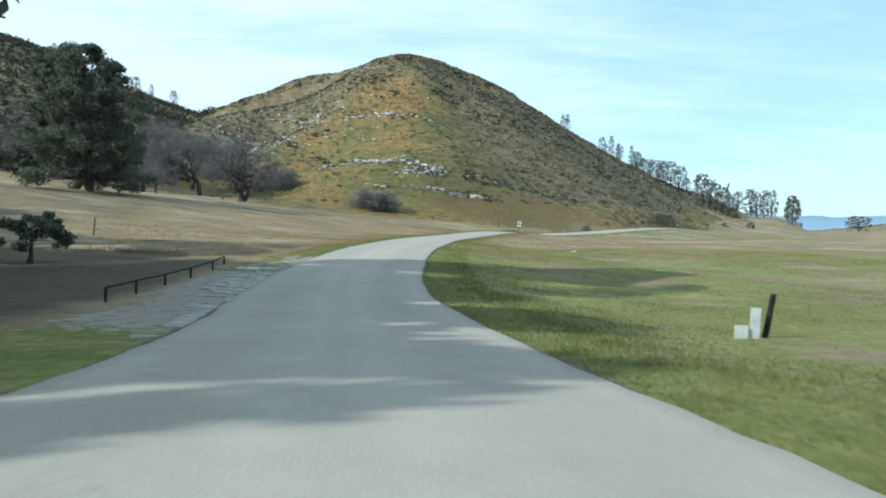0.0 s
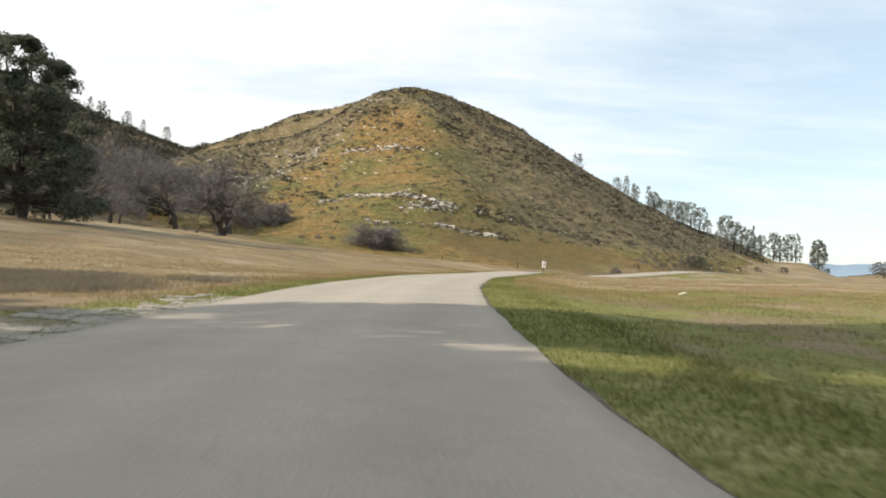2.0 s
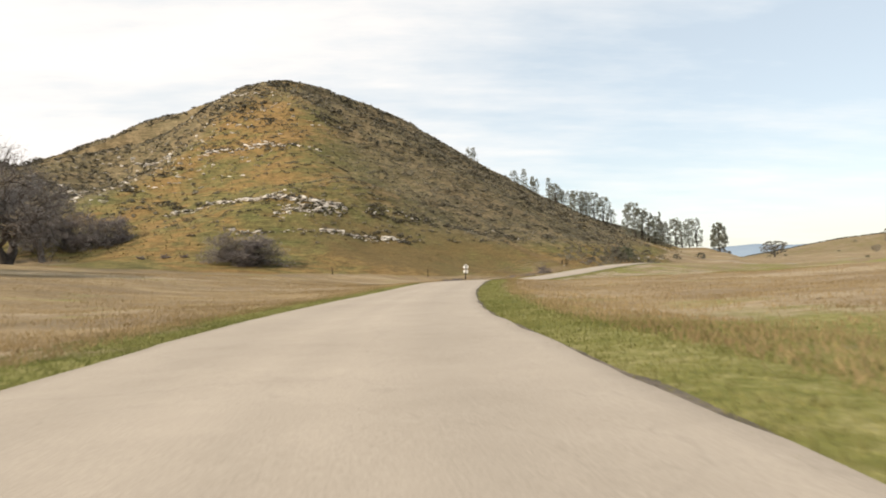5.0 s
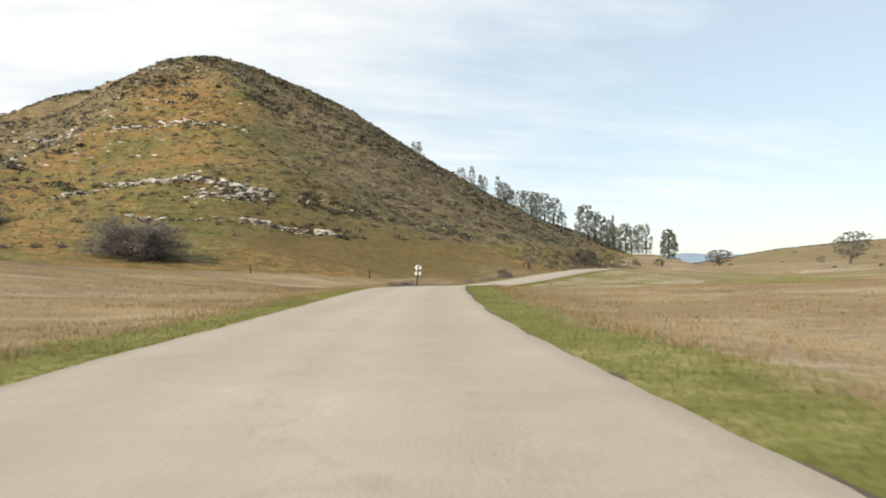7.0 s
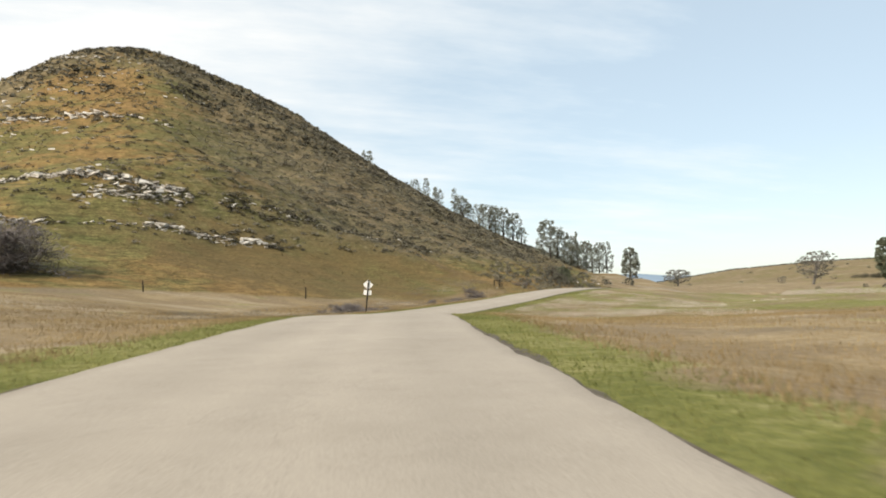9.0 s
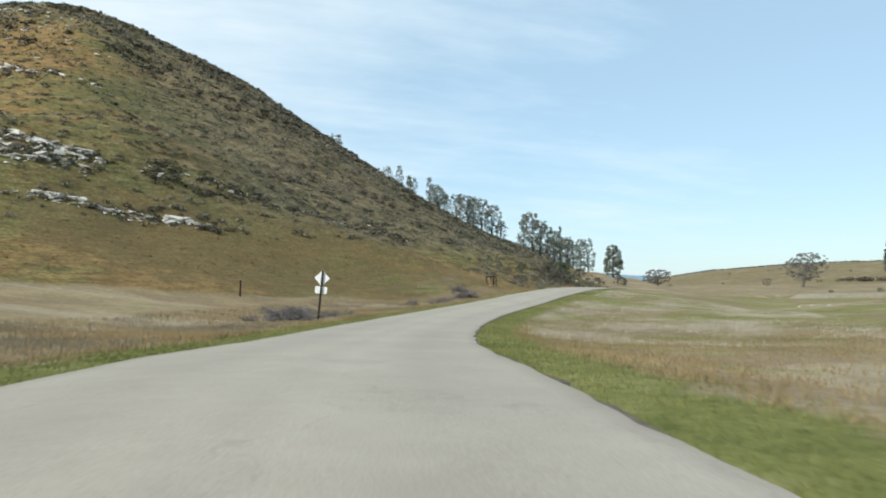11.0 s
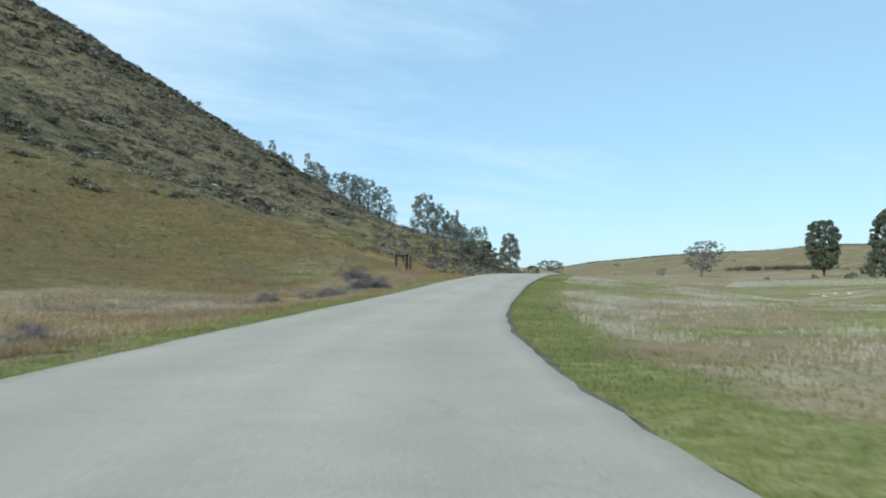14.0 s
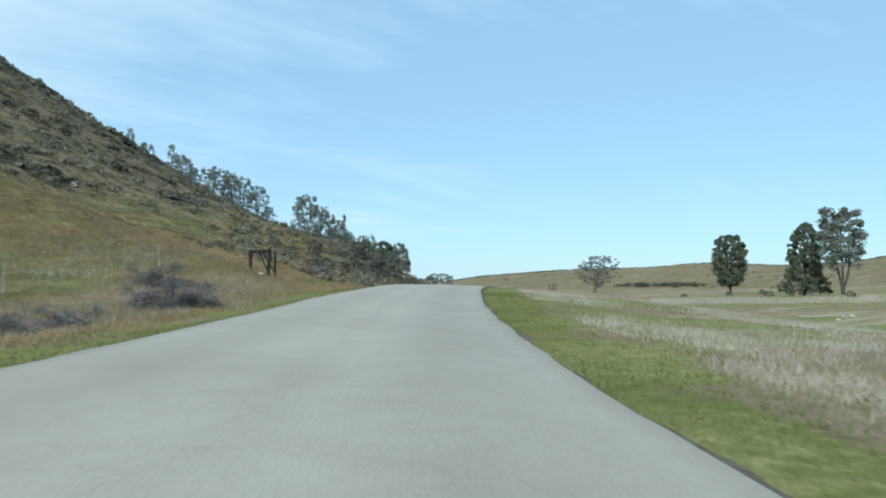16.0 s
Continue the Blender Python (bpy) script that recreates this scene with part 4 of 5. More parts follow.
stand(leafy_tree("oak_tree", "dark dense oval oak on the flats", "tree", 17.6, 4.4, 430, 80, 0.22, M_leaf, 52, bottom=0.14, forks=2, clump_r=0.055, envelope=oval), 236, 319, 0)
stand(leafy_tree("oak_tree", "dark oak with drooping low boughs on the flats", "tree", 17.5, 3.6, 300, 95, 0.22, M_leaf, 53, bottom=0.05, forks=2, clump_r=0.055, envelope=lambda u: (1.85 - 2.4 * u if u < 0.35 else 1.0 * (1 - ((u - 0.35) / 0.65) ** 3) ** 0.6)), 206, 283, 0)
stand(leafy_tree("cottonwood_tree", "tall open tree with several pale stems", "tree", 19.0, 2.9, 230, 60, 0.25, M_greypine, 54, bottom=0.33, forks=3, clump_r=0.072, envelope=lambda u: 1 - 0.45 * max(0, u - 0.6) / 0.4, trunk_r=0.32, splay=((0.2, 0.3), (2.9, -1.9), (-2.6, 1.7))), 199.5, 271.5, 0)
rounded = lambda u: (1 - abs((u - 0.6) / 0.42) ** 2.2) ** 0.5 if abs(u - 0.6) < 0.42 else 0.0
stand(leafy_tree("oak_tree", "thin-leaved grey oak with an open crown on the flats", "tree", 18.5, 8.3, 190, 22, 0.32, M_farcrown, 55, bottom=0.2, forks=4, clump_r=0.06, envelope=rounded, bark=M_greywood, trunk_r=0.55), 318, 440, 0, 1.22, 1.0)
stand(leafy_tree("oak_tree", "broad grey oak with an open crown beyond the road crest", "tree", 12.6, 10.0, 200, 24, 0.38, M_farcrown, 56, bottom=0.12, forks=4, clump_r=0.065, envelope=rounded, bark=M_greywood, trunk_r=0.6), 329, 579, 0)
stand(leafy_tree("oak_tree", "small grey oak on the far slope", "tree", 12, 6.5, 50, 34, 0.40, M_farcrown, 57, bottom=0.1, forks=3, clump_r=0.10, envelope=rounded, bark=M_greywood, trunk_r=0.3), 344, 492, 0, 0.5, 0.42)


# ---- sign, posts, rails ----
def box_verts(bm, sx, sy, sz, m, bevel=0.0):
    r = bmesh.ops.create_cube(bm, size=1.0, matrix=m @ Matrix.Diagonal((sx, sy, sz, 1)))
    if bevel:
        es = {e for v in r["verts"] for e in v.link_edges}
        bmesh.ops.bevel(bm, geom=list(es), offset=bevel, segments=2, affect="EDGES")


def road_sign(x, y, turn):
    ob = thing("road_sign", (x, y, H(x, y)), "leaning diamond road sign seen from its bare metal back", "road sign", turn=turn)
    ob.matrix_world = pose(x, y, H(x, y) - 0.1, 0, 5.5, turn)
    bm = bmesh.new()
    box_verts(bm, 0.14, 0.09, 3.47, pose(0, -0.03, 1.735), 0.008)
    bm_part("post", bm, M_post, ob, "dark weathered wooden post")
    for name, sx, sz, m in (("diamond_panel", 0.76, 0.76, pose(0, 0.03, 3.0, 0, 45, 0)), ("plate", 0.82, 0.50, pose(0, 0.03, 2.19))):
        bm = bmesh.new()
        r = bmesh.ops.create_cube(bm, size=1.0, matrix=Matrix.Diagonal((sx, 0.006, sz, 1)))
        es = [e for e in bm.edges if abs(e.verts[0].co.y - e.verts[1].co.y) > 0.004]
        bmesh.ops.bevel(bm, geom=es, offset=0.05, segments=4, affect="EDGES")
        bmesh.ops.transform(bm, matrix=m, verts=bm.verts)
        p = bm_part(name, bm, M_alu, ob, "bare pale aluminium sheet")
        for zz in (-0.18, 0.18):
            bm = bmesh.new()
            c = m @ Vector((0, 0, 0))
            bmesh.ops.create_cone(bm, cap_ends=True, segments=8, radius1=0.014, radius2=0.014, depth=0.02, matrix=pose(0, -0.08, c.z + zz, 90))
            bm_part("bolt", bm, M_alu, p)
    return ob


road_sign(19.75, 191.8, -8)


def wooden_post(x, y, h, w, lean, turn, label, group=""):
    ob = thing("fence_post", (x, y, H(x, y)), label, "post", group)
    rng = np.random.default_rng(int(abs(x * 13 + y * 7)))
    segs = limb(rng, (0, 0, -0.3), (lean * h, 0, h), w, w * 0.85, 4, 0.03)
    v, f = tubes(segs + [(lean * h, 0, h, lean * h, 0, h + 0.03, w * 0.85, w * 0.3)], 8)
    part("shaft", v, f, M_post, ob)
    ob.matrix_world = pose(x, y, H(x, y), 0, 0, turn)
    return ob


wooden_post(16.4, 216.1, 1.55, 0.09, 0.02, 0, "dark round wooden fence post in grass", "meadow fence posts")
wooden_post(-3, 206, 1.3, 0.08, -0.03, 0, "dark round wooden fence post in grass", "meadow fence posts")
wooden_post(-31.5, 66, 1.6, 0.06, 0.08, 0, "thin dark leaning fence post in the meadow", "meadow fence posts")


def steel_stake(x, y, h, lean):
    """A thin steel fence stake: a T of two plates with a small anchor plate near the ground."""
    ob = thing("fence_stake", (x, y, H(x, y)), "thin pale steel fence stake in dry grass", "post", "fence stakes")
    bm = bmesh.new()
    box_verts(bm, 0.036, 0.008, h + 0.3, pose(0, 0, h / 2 - 0.15), 0.003)
    box_verts(bm, 0.008, 0.036, h + 0.3, pose(0, 0.021, h / 2 - 0.15), 0.003)
    bm_part("shaft", bm, M_stake, ob)
    bm = bmesh.new()
    box_verts(bm, 0.11, 0.008, 0.12, pose(0, -0.012, 0.05), 0.003)
    bm_part("anchor_plate", bm, M_stake, ob)
    ob.matrix_world = pose(x, y, H(x, y), 0, lean, -25)
    return ob


for x, y, h, lean in ((39.9, 232.3, 1.1, 2), (46.7, 236.3, 1.0, -3)):
    steel_stake(x, y, h, lean)


def brace(x, y, turn):
    ob = thing("fence_brace", (x, y, H(x, y)), "dark timber fence brace with crossed struts", "fence", turn=turn)
    rng = np.random.default_rng(3)
    for name, a, b, r in (("post", (-0.55, 0, -0.3), (-0.57, 0, 1.3), 0.105), ("post", (0.45, 0.1, -0.3), (0.47, 0.1, 1.4), 0.105), ("post", (0.62, 0.9, -0.3), (0.64, 0.9, 1.3), 0.075),
                          ("rail", (-0.6, 0, 1.2), (0.62, 0.1, 1.25), 0.075), ("strut", (-0.1, 0.05, 1.2), (0.38, 0.08, 0.1), 0.045), ("strut", (0.0, 0.5, 1.15), (0.55, 0.85, 0.15), 0.04)):
        v, f = tubes(limb(rng, a, b, r, r * 0.92, 3, 0.02), 7)
        part(name, v, f, M_post, ob)
    return ob


brace(53.5, 240.2, -38)


def board_marker(x, y, w, h, lean, label):
    ob = thing("marker_board", (x, y, H(x, y)), label, "post")
    bm = bmesh.new()
    box_verts(bm, w, 0.05, h + 0.2, pose(lean * h / 2, 0, h / 2 - 0.1, 0, math.degrees(math.atan(lean))), 0.006)
    bm_part("board", bm, M_paintwood, ob)
    return ob


board_marker(8.52, 20.6, 0.38, 0.38, 0.0, "short pale weathered board beside a leaning post")
board_marker(8.93, 20.7, 0.28, 0.88, 0.03, "narrow pale upright board beside a leaning post")
wooden_post(9.3, 20.95, 1.24, 0.10, 0.2, 0, "dark charred leaning wooden post")


def low_rail():
    pts = [(-10.3, 22.4), (-10.7, 25.6), (-11.05, 29.2), (-11.2, 32.6), (-11.35, 36.2), (-12.1, 40.6)]
    ob = thing("rail_fence", (*pts[0], 0), "low dark timber rail on short posts", "fence")
    ob.matrix_world = Matrix()
    rng = np.random.default_rng(8)
    for i, (x, y) in enumerate(pts):
        z = H(x, y)
        v, f = tubes([(x, y, z - 0.2, x, y, z + 0.43, 0.05, 0.046), (x, y, z + 0.43, x, y, z + 0.44, 0.046, 0.01)], 8)
        part("post", v, f, M_post, ob)
        if i:
            x0, y0 = pts[i - 1]
            v, f = tubes(limb(rng, (x0, y0, H(x0, y0) + 0.45), (x, y, z + 0.45), 0.034, 0.034, 3, 0.005), 8)
            part("rail", v, f, M_post, ob)
    return ob


low_rail()


def fallen_log(x, y, turn, length, r):
    ob = thing("fallen_log", (x, y, H(x, y) + 0.6 * r), "pale bleached fallen log lying in the grass", "log", turn=turn)
    rng = np.random.default_rng(21)
    v, f = tubes(limb(rng, (-length / 2, 0, 0), (length / 2, 0.1, 0.06), r, r * 0.7, 5, 0.05), 8)
    part("stem", v, f, M_log, ob, smooth_shade=True)
    v, f = tubes(limb(rng, (0.3 * length, 0.05, 0.05), (0.42 * length, 0.5, 0.55), r * 0.4, r * 0.15, 3, 0.08), 6)
    part("branch_stub", v, f, M_log, ob, smooth_shade=True)
    return ob


fallen_log(108.0, 234.5, -65, 3.2, 0.07)

# ---- scrub, stuff ----
rng_ = np.random.default_rng


def scatter(name, label, category, pts, radii, per, size, mat, seed, flat=0.8, lift=0.35):
    rng = np.random.default_rng(seed)
    z = land(pts[:, 0], pts[:, 1])[0]
    c = np.column_stack([pts, z + radii * lift])
    v, f = leaf_cloud(rng, c, radii, per, size, flat)
    ob = mesh_object(name, v, f, mat)
    return tagged(ob, label, category, kind="stuff")


def shrubs(name, label, pts, radii, leaves, fringe, mat, seed, flat=0.5, spray=0.48, tip=0.16):
    """Low rounded shrubs: overlapping broad sprays that close the dome, and fine leaf tips standing out of it."""
    rng = np.random.default_rng(seed)
    z = land(pts[:, 0], pts[:, 1])[0]
    c = np.repeat(np.column_stack([pts, z - 0.1 * radii]), leaves, 0)
    r = np.repeat(radii, leaves)[:, None]
    n = len(c)
    d = unit(rng, n)
    d[:, 2] = np.abs(d[:, 2])
    p = c + d * r * rng.uniform(0.6, 1.0, n)[:, None] * [1, 1, flat * 1.3]
    nor = d + [0, 0, 0.5] + rng.normal(0, 0.4, (n, 3))
    a = np.cross(nor, unit(rng, n))
    a /= np.maximum(np.linalg.norm(a, axis=1), 1e-6)[:, None]
    b = np.cross(nor, a)
    b /= np.maximum(np.linalg.norm(b, axis=1), 1e-6)[:, None]
    w = r * spray * rng.uniform(0.7, 1.3, (n, 1))
    v1 = np.stack([p - a * w, p - b * w * 0.8, p + a * w, p + b * w * 0.8], 1).reshape(-1, 3)
    v2, f2 = leaf_cloud(rng, np.column_stack([pts, z + radii * 0.3]), radii * 1.12, fringe, tip, flat)
    f1 = np.arange(4 * n).reshape(-1, 4)
    ob = mesh_object(name, np.vstack([v1, v2]), np.vstack([f1, f2 + 4 * n]), mat)
    return tagged(ob, label, "scrub", kind="stuff")


def slope_places(n, seed):
    """Places on the slopes that face the road, with how thickly scrub grows there."""
    rng = np.random.default_rng(seed)
    p = np.column_stack([rng.uniform(-170, 200, n), rng.uniform(225, 470, n)])
    _, sd, hf, h1, h2 = land(p[:, 0], p[:, 1])
    bearing = np.degrees(np.arctan2(p[:, 1] - HILL[1], p[:, 0] - HILL[0]))
    rightness = smooth(-99, -66, bearing) * (bearing > -120)
    leftness = np.where(bearing < -90, smooth(-110, -130, bearing), np.where(bearing > 110, 1.0, 0.0))
    want = 0.22 + 0.62 * rightness + 0.5 * smooth(48, 68, h1) + 0.42 * leftness + 0.38 * wave(p[:, 0], p[:, 1], 13.0, 2.0) + 0.2 * wave(p[:, 0], p[:, 1], 4.5, 5.0) + 0.12 * smooth(20, 40, h1)
    # smooth grass tongue between the ledges, and grass along the foot
    want = want * (1 - 0.8 * np.exp(-((p[:, 0] + 4) / 24) ** 2 - ((p[:, 1] - 276) / 20) ** 2)) * smooth(5, 12 - 4 * rightness, h1)
    keep = (h1 > h2) & (rng.random(n) < np.clip(want, 0.0, 1)) & (np.abs(sd) - hf > np.where(p[:, 1] > 236, 3, 9)) & ~((bearing > 55) & (bearing < 112))
    return p[keep]


P = slope_places(34000, 77)
close = (P[:, 1] < 325) & (P[:, 0] > -40) & (P[:, 0] < 125)
wide = 0.32 + 0.85 * rng_(77).random(len(P)) ** 1.8
shrubs("hill_scrub", "low grey-green sage scrub scattered over the hill", P[~close], wide[~close], 7, 7, M_shrub, 78)
shrubs("hill_scrub", "low grey-green sage scrub on the slope above the road", P[close], wide[close], 28, 38, M_shrub, 74, 0.36, 0.21, 0.085)
# darker shrubs in drifts that run along the contours
rng = rng_(73)
P = slope_places(9500, 72)
P = P[wave(P[:, 0], P[:, 1], 9.0, 6.0) + 0.4 * wave(P[:, 0], P[:, 1], 30.0, 1.0) + rng.normal(0, 0.35, len(P)) > -0.05]
out = P - [HILL[0], HILL[1]]
out /= np.linalg.norm(out, axis=1)[:, None]
reps = rng.integers(1, 6, len(P))
k = np.repeat(np.arange(len(P)), reps)
P = P[k] + np.column_stack([-out[k, 1], out[k, 0]]) * rng.normal(0, 1.8, len(k))[:, None] + out[k] * rng.normal(0, 0.4, len(k))[:, None]
wide = 0.4 + 0.9 * rng.random(len(P)) ** 1.6
close = (P[:, 1] < 325) & (P[:, 0] > -40) & (P[:, 0] < 125)
sd = land(P[:, 0], P[:, 1])
ok = (np.abs(sd[1]) - sd[2] > 3) & (~close | (rng.random(len(P)) < 0.62))
shrubs("dark_scrub", "dark grey-green shrubs in drifts across the hill", P[ok & ~close], wide[ok & ~close], 7, 6, M_darkscrub, 75, 0.55)
shrubs("dark_scrub", "dark grey-green shrubs in drifts above the road", P[ok & close], wide[ok & close], 34, 46, M_darkscrub, 76, 0.46, 0.2, 0.085)

P = slope_places(38000, 87)
P = P[(P[:, 1] < 330) & (P[:, 0] > 5) & (P[:, 0] < 125)]
scatter("low_brush", "soft grey-brown low brush filling the slope between shrubs", "scrub", P, 0.3 + 0.5 * rng_(88).random(len(P)), 16, 0.11, M_brush, 89, 0.35, 0.1)

rng = rng_(85)
k = rng.choice(np.where((ROAD[:, 1] > 243) & (ROAD[:, 0] < 104))[0], 280)
P = ROAD[k, :2] + np.column_stack([-TANG[k, 1], TANG[k, 0]]) * (ROAD[k, 3] + 2.2 + 15 * rng.random(280) ** 1.3)[:, None] + rng.normal(0, 0.6, (280, 2))
shrubs("bank_scrub", "grey-brown low scrub over the roadside bank", P, 0.3 + 0.6 * rng.random(280) ** 1.5, 46, 60, M_shrub, 86, 0.6, 0.2, 0.09)

rng = rng_(84)
Q = np.column_stack([rng.uniform(-140, 150, 40000), rng.uniform(205, 420, 40000)])
_, sd, hf, h1, h2 = land(Q[:, 0], Q[:, 1])
Q = Q[(h1 > 1.5) & (np.abs(sd) - hf > 3) & (rng.random(len(Q)) < 0.55)]
close = (Q[:, 1] < 300) & (Q[:, 0] > -30)
scatter("bunch_grass", "tan bunch grass tufts over the hillside", "grass", Q[~close], rng.uniform(0.18, 0.45, int((~close).sum())), 3, 0.24, M_hilltuft, 80, 0.5, 0.15)
scatter("bunch_grass", "tan bunch grass tufts on the slope above the road", "grass", Q[close], rng.uniform(0.25, 0.6, int(close.sum())), 22, 0.07, M_hilltuft, 82, 0.35, 0.1)
P = np.column_stack([rng.uniform(300, 900, 700), rng.uniform(200, 900, 700)])
P = P[(np.hypot(P[:, 0] - 50, P[:, 1] - 200) > 430) & (np.hypot(P[:, 0] - 50, P[:, 1] - 200) < 600) & (wave(P[:, 0], P[:, 1], 60.0, 4.0) > 0.15)]
az_, q_ = np.radians(rng.uniform(30, 100, 2800)), rng.uniform(700, 742, 2800)
scatter("rim_scrub", "dark scrub along the rim of the far plateau", "scrub", np.column_stack([50 + q_ * np.sin(az_), 200 + q_ * np.cos(az_)]), rng.uniform(0.6, 1.4, 2800), 9, 0.6, M_darkscrub, 83, 0.5)
scatter("far_scrub", "dark scrub patches on the far slopes", "scrub", P, rng.uniform(1.0, 3.4, len(P)), 40, 0.45, M_shrub, 81, 0.4)
P = np.column_stack([412, 468]) + rng.normal(0, 1, (70, 2)) @ np.array([[6, -14], [5, 3]])
scatter("far_scrub", "dark scrub thicket low on the far slope", "scrub", P, rng.uniform(1.6, 3.4, 70), 50, 0.45, M_darkscrub, 90, 0.7)
P = np.column_stack([rng.uniform(-420, -110, 11000), rng.uniform(230, 640, 11000)])
_, _, _, h1, h2 = land(P[:, 0], P[:, 1])
P = P[(((h2 > 3) & (h2 > h1 * 0.8)) | ((P[:, 0] < -118) & (h1 > 4) & (P[:, 1] < 330))) & (P[:, 1] < 500)]
low = np.column_stack([rng.uniform(-165, -78, 2600), rng.uniform(188, 290, 2600)])
h1 = land(low[:, 0], low[:, 1])[3]
P = np.vstack([P, low[(low[:, 0] < -109 + 0.5 * (low[:, 1] - 190) + rng.normal(0, 3, 2600)) & (h1 < 6)]])
scatter("oak_scrub", "dark dense oak scrub on the shaded hillside", "scrub", P, rng.uniform(1.2, 2.8, len(P)), 14, 0.75, M_chaparral, 79, 0.8)


def blades(name, label, pts, height, mat, seed, per=5, width=0.02, spread=0.12):
    """Grass tufts: narrow upright leaves fanning from each point."""
    rng = np.random.default_rng(seed)
    z = land(pts[:, 0], pts[:, 1])[0]
    base = np.repeat(np.column_stack([pts, z - 0.02]), per, 0)
    n = len(base)
    base[:, :2] += rng.normal(0, spread, (n, 2))
    hgt = np.repeat(np.broadcast_to(height, len(pts)), per) * rng.uniform(0.5, 1.2, n)
    tip = base + np.column_stack([rng.normal(0, 0.35, (n, 2)) * hgt[:, None], hgt])
    an = rng.uniform(0, math.pi, n)
    w = np.column_stack([np.cos(an), np.sin(an), np.zeros(n)]) * width * rng.uniform(0.6, 1.4, n)[:, None]
    v = np.stack([base - w, base + w, tip], 1).reshape(-1, 3)
    ob = mesh_object(name, v, np.arange(3 * n).reshape(-1, 3), mat)
    return tagged(ob, label, "grass", kind="stuff")


def strip(n, lo, hi, y0, y1, seed, power=1.0):
    """Random places beside the road: side distances lo to hi from its edge, negative to the left."""
    rng = np.random.default_rng(seed)
    ok = np.where((ROAD[:, 1] > y0) & (ROAD[:, 1] < y1))[0]
    i = rng.choice(ok[:-1], n)
    u = rng.random(n)
    c = ROAD[i] * (1 - u)[:, None] + ROAD[i + 1] * u[:, None]
    t = TANG[i]
    e = rng.random(n) ** power
    s = lo + (hi - lo) * e
    s = np.sign(lo + hi) * (np.abs(s) + c[:, 3])
    return np.column_stack([c[:, 0] + t[:, 1] * s, c[:, 1] - t[:, 0] * s])


def patchy(p, size, seed, lo=-0.2):
    rng = np.random.default_rng(seed)
    return p[wave(p[:, 0], p[:, 1], size, seed) + rng.normal(0, 0.3, len(p)) > lo]


blades("verge_grass", "short green grass along the road edge", np.vstack([strip(16000, 0.04, 2.8, -5, 240, 1, 1.5), strip(16000, -0.08, -3.0, 36, 240, 2, 1.3)]), 0.09, M_greengrass, 3, 6, 0.010, 0.16)
blades("green_grass", "green spring grass of the meadow", patchy(np.vstack([strip(30000, 2, 40, -5, 85, 4, 1.5), strip(16000, 3, 45, 165, 240, 5, 1.4)]), 6.0, 3), 0.11, M_greengrass, 6, 6, 0.012, 0.25)
blades("dry_grass", "pale dry standing grass of the meadow", patchy(np.vstack([strip(26000, -1.8, -40, 46, 175, 7, 1.5), strip(22000, 2, 40, 60, 185, 8, 1.5), strip(24000, -2, -16, 165, 250, 18, 1.4)]), 5.0, 5, -0.5), 0.19, M_dry, 9, 5, 0.012, 0.22)
blades("dead_weeds", "tall pale dead weeds beside the road", patchy(np.vstack([strip(15000, 2.8, 26, 172, 245, 10, 1.2), strip(3000, -2.5, -13, 172, 236, 11)]), 6.5, 8, 0.25), 0.22, M_weed, 12, 12, 0.008, 0.3)
blades("grey_weeds", "grey-brown dead weeds on the verge", np.vstack([patchy(strip(10000, -2.6, -15, 160, 240, 13), 4.5, 4, 0.3), patchy(strip(5000, -4, -16, 47, 62, 15), 3.0, 2, 0.0)]), 0.30, M_greyweed, 14, 10, 0.009, 0.32)


# ---- rocks on the hill ----
def rock_meshes(n, seed):
    out = []
    rng = np.random.default_rng(seed)
    for k in range(n):
        # a block of random points, hulled, so that it breaks into flat faces
        bm = bmesh.new()
        ax = rng.uniform(0.75, 1.25, 3) * [0.62, 0.5, 0.36]
        for p in rng.uniform(-1, 1, (16, 3)):
            bm.verts.new(Vector(np.sign(p) * np.abs(p) ** 0.55 * ax * rng.uniform(0.7, 1.0)))
        hull = bmesh.ops.convex_hull(bm, input=bm.verts)
        bmesh.ops.delete(bm, geom=[v for v in hull["geom_interior"] if isinstance(v, bmesh.types.BMVert)], context="VERTS")
        me = bpy.data.meshes.new("rock")
        bm.to_mesh(me)
        bm.free()
        me.materials.append(M_rock)
        out.append(me)
    return out


ROCKS = rock_meshes(9, 17)


def outcrop(label, bands, seed, size=1.2):
    """Broken ledges: rocks strewn along bands of x0, y0, x1, y1, width, count."""
    rng = np.random.default_rng(seed)
    x, y = bands[0][:2]
    ob = thing("rock_outcrop", (x, y, H(x, y)), label, "rocks", "ledges on the hill")
    base = ob.matrix_world.inverted()
    pts, siz = [], []
    for x0, y0, x1, y1, w, n in bands:
        u = (np.arange(n) + rng.random(n)) / n
        pts.append(np.column_stack([x0 + (x1 - x0) * u + rng.normal(0, 0.4, n), y0 + (y1 - y0) * u + rng.uniform(-w, w, n)]))
        siz.append(size * rng.uniform(0.4, 1.45, n) ** 1.4)
    pts, siz = np.vstack(pts), np.concatenate(siz)
    z = land(pts[:, 0], pts[:, 1])[0]
    for i, (p, s) in enumerate(zip(pts, siz)):
        r = new("rock", ROCKS[int(rng.integers(len(ROCKS)))])
        r.parent = ob
        r.matrix_parent_inverse = base
        r.matrix_basis = pose(p[0], p[1], z[i] + 0.1 * s, rng.uniform(-20, 20), rng.uniform(-20, 20), rng.uniform(-35, 35)) @ Matrix.Diagonal((s * rng.uniform(1.0, 2.4), s, s * rng.uniform(0.5, 1.05), 1))
    return np.column_stack([pts, siz])


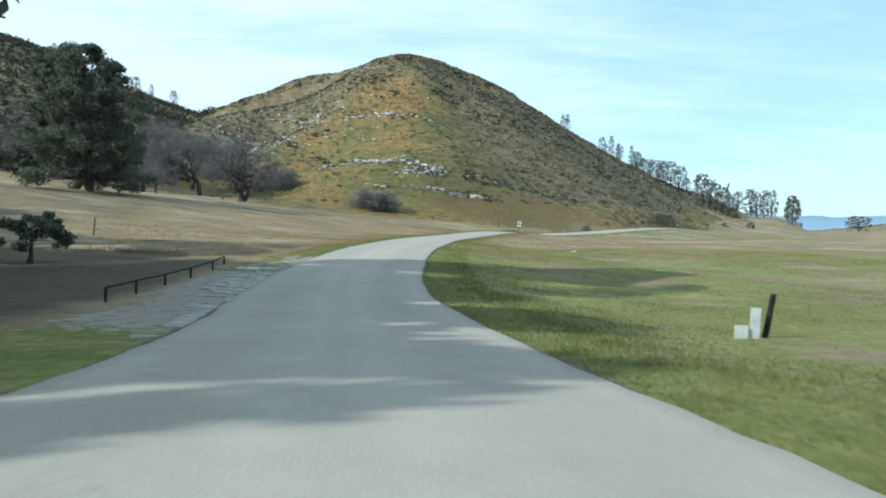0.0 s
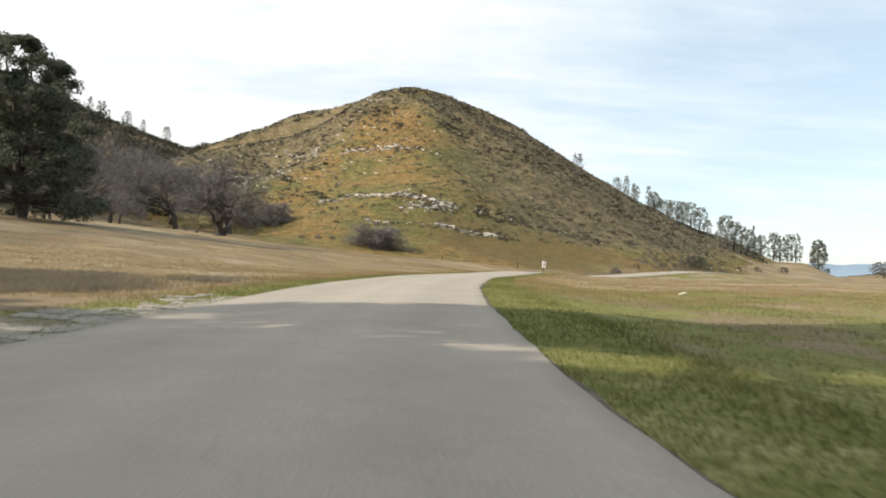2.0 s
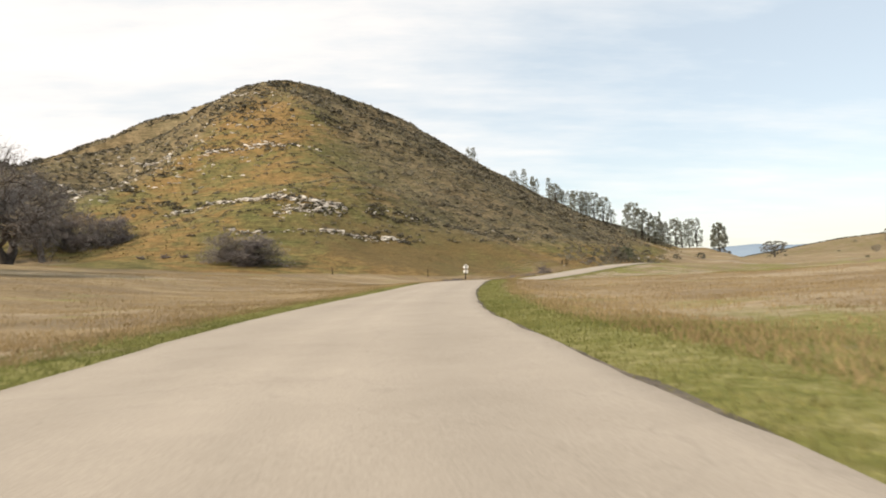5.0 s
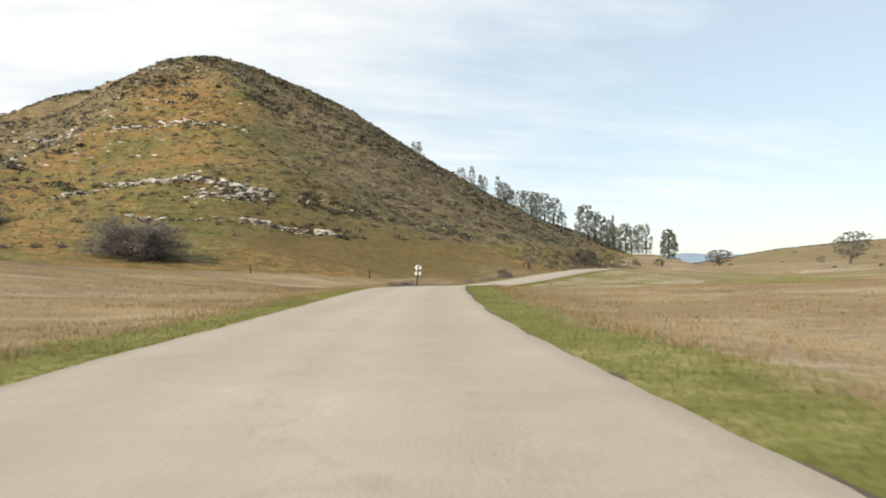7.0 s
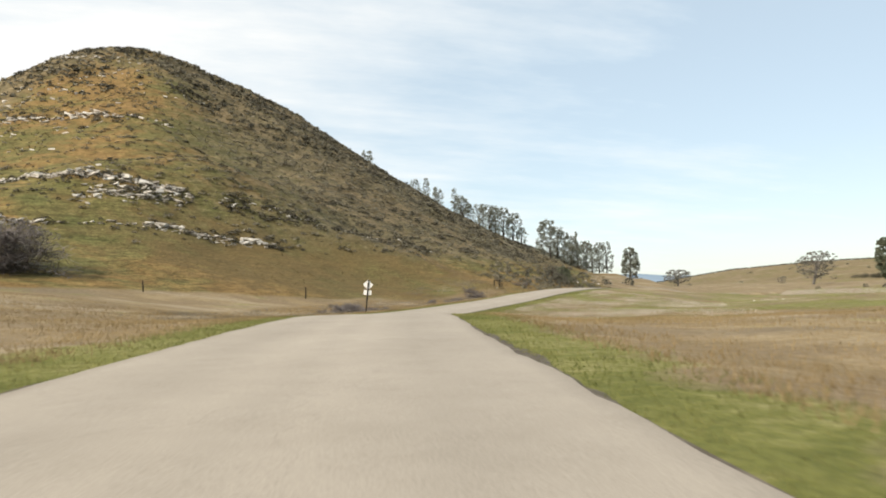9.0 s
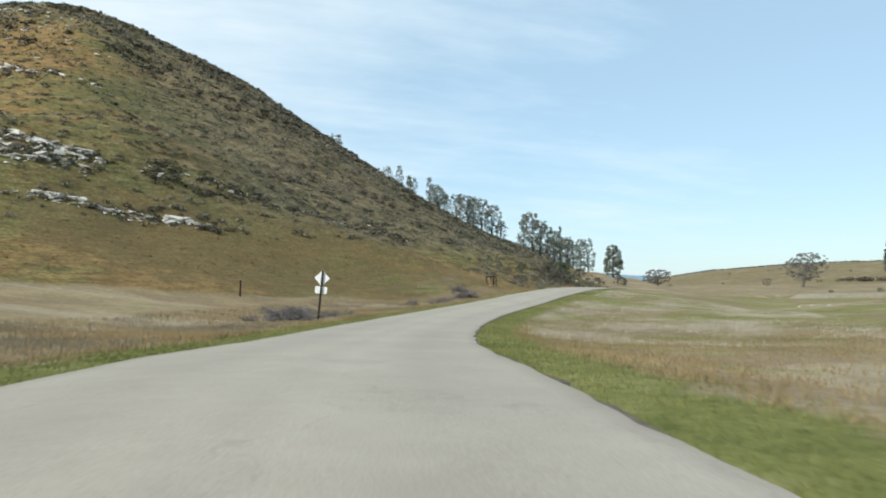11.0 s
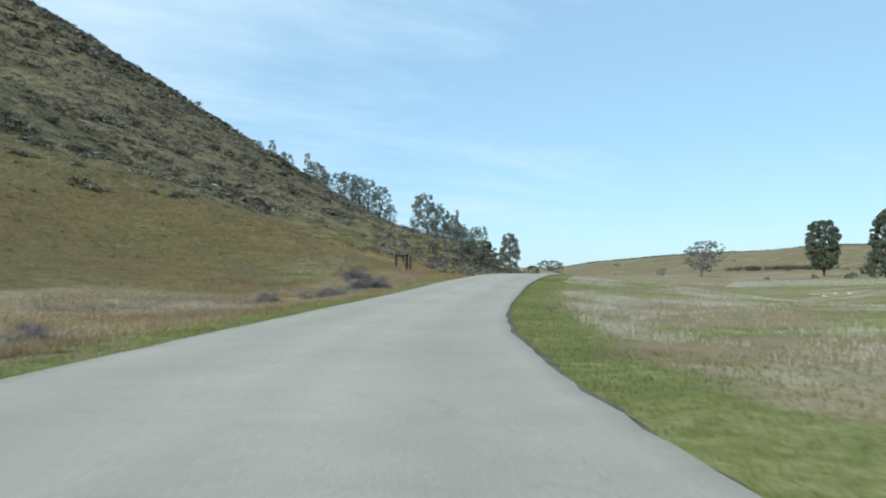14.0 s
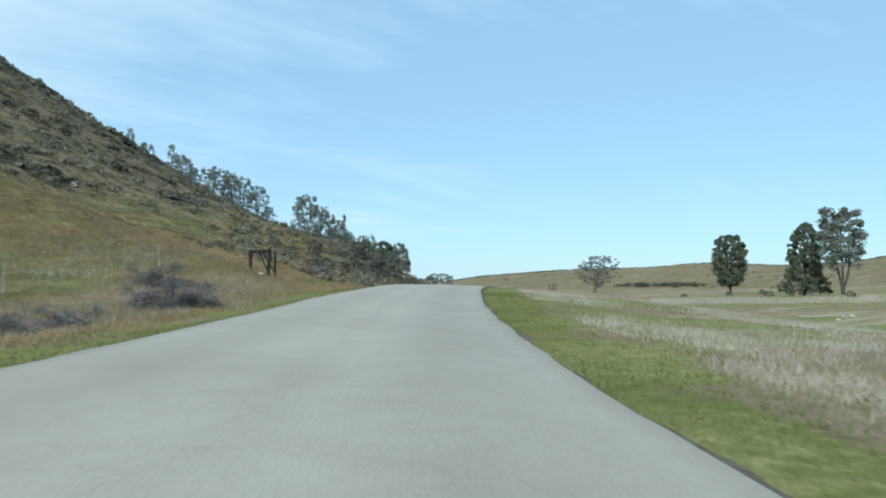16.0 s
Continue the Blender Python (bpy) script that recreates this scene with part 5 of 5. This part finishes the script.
got = [outcrop("broken pale limestone ledge on the hillside", [(-44, 259.5, -30, 264.5, 1.5, 50), (-31, 263.5, -24, 251, 1.6, 34), (-24, 249.8, -14, 245.6, 0.9, 60), (-14, 245.8, 1, 248.6, 0.9, 80), (-15.5, 241.5, -0.5, 246, 1.7, 62)], 61, 0.7),
       outcrop("low pale rock ledge near the hill foot", [(-25.6, 232.2, -18.4, 231.8, 0.5, 22), (-17, 232.5, -7, 235, 0.8, 8), (-5.6, 236.0, 2.5, 238.6, 0.6, 30), (2.5, 238.6, 15, 242.8, 0.6, 44)], 62, 0.58),
       outcrop("pale rock ledge high on the hill", [(-42, 311.3, -29, 309.8, 2.2, 32), (-29, 309.8, -15, 304.5, 2.2, 42), (-15, 304.5, -5, 303.6, 1.5, 8), (-73, 344, -55, 319.5, 2.0, 26)], 63, 0.8),
       outcrop("weathered grey rocks among scrub", [(5, 250, 24, 254.5, 2.0, 34), (24, 254.5, 44, 267.5, 2.0, 26), (44, 267, 50, 268.5, 1.2, 10)], 64, 0.4),
       outcrop("scattered pale rocks below the summit", [(-46, 362, -20, 358.5, 3.0, 34), (-60, 368, -40, 375, 5, 18), (-95, 350, -55, 330, 12, 50), (-100, 320, -62, 280, 11, 80)], 65, 0.65)]
outcrop("small tan stones strewn over the upper slope", [(-56, 312, -36, 334, 9, 40), (-36, 330, -16, 352, 9, 30), (-50, 285, -20, 296, 10, 34), (-30, 320, 4, 335, 12, 20)], 69, 0.6)
outcrop("small tan stones strewn over the shoulder of the hill", [(-85, 290, -40, 305, 16, 80), (-70, 320, -40, 340, 12, 50)], 71, 0.65)
outcrop("pale rocks in the bank above the road", [(76, 266, 90, 279, 1.5, 14), (92, 281, 106, 297, 2.0, 10)], 70, 0.35)
outcrop("small pale stones lying in the meadow", [(4.2, 34.5, 4.4, 34.6, 0.1, 1), (13.2, 76.6, 13.5, 76.7, 0.1, 1), (52.5, 238.6, 52.9, 238.4, 0.1, 2), (99, 229.3, 112, 232, 0.5, 6)], 68, 0.3)
outcrop("small pale splinters strewn below the ledges", [(-44, 258.8, -30, 263.5, 1.5, 40), (-24, 248.8, 1, 247, 1.6, 90), (-15.5, 240, -0.5, 245, 2.0, 60), (-25, 231.4, -18, 231, 0.7, 16), (-5.6, 235.2, 15, 242, 0.8, 50)], 58, 0.34)
rk = np.vstack(got[:4])
rng = np.random.default_rng(66)
near_rock = np.vstack([rk[::2, :2] + rng.normal(0, 0.8, (len(rk[::2]), 2)), rk[1::4, :2] + rng.normal(0, 1.8, (len(rk[1::4]), 2))])
band = np.repeat(got[3][::3, :2], 3, 0) + rng.normal(0, 1.1, (3 * len(got[3][::3]), 2))
shrubs("dark_scrub", "dark shrubs massed along the broken lower ledge", band, 0.5 + 0.6 * rng.random(len(band)) ** 1.5, 34, 46, M_darkscrub, 59, 0.5, 0.21, 0.09)
shrubs("ledge_scrub", "small dark shrubs growing between the rocks", near_rock, 0.28 + 0.5 * rng.random(len(near_rock)) ** 1.3, 20, 24, M_darkscrub, 67, 0.7, 0.28, 0.1)
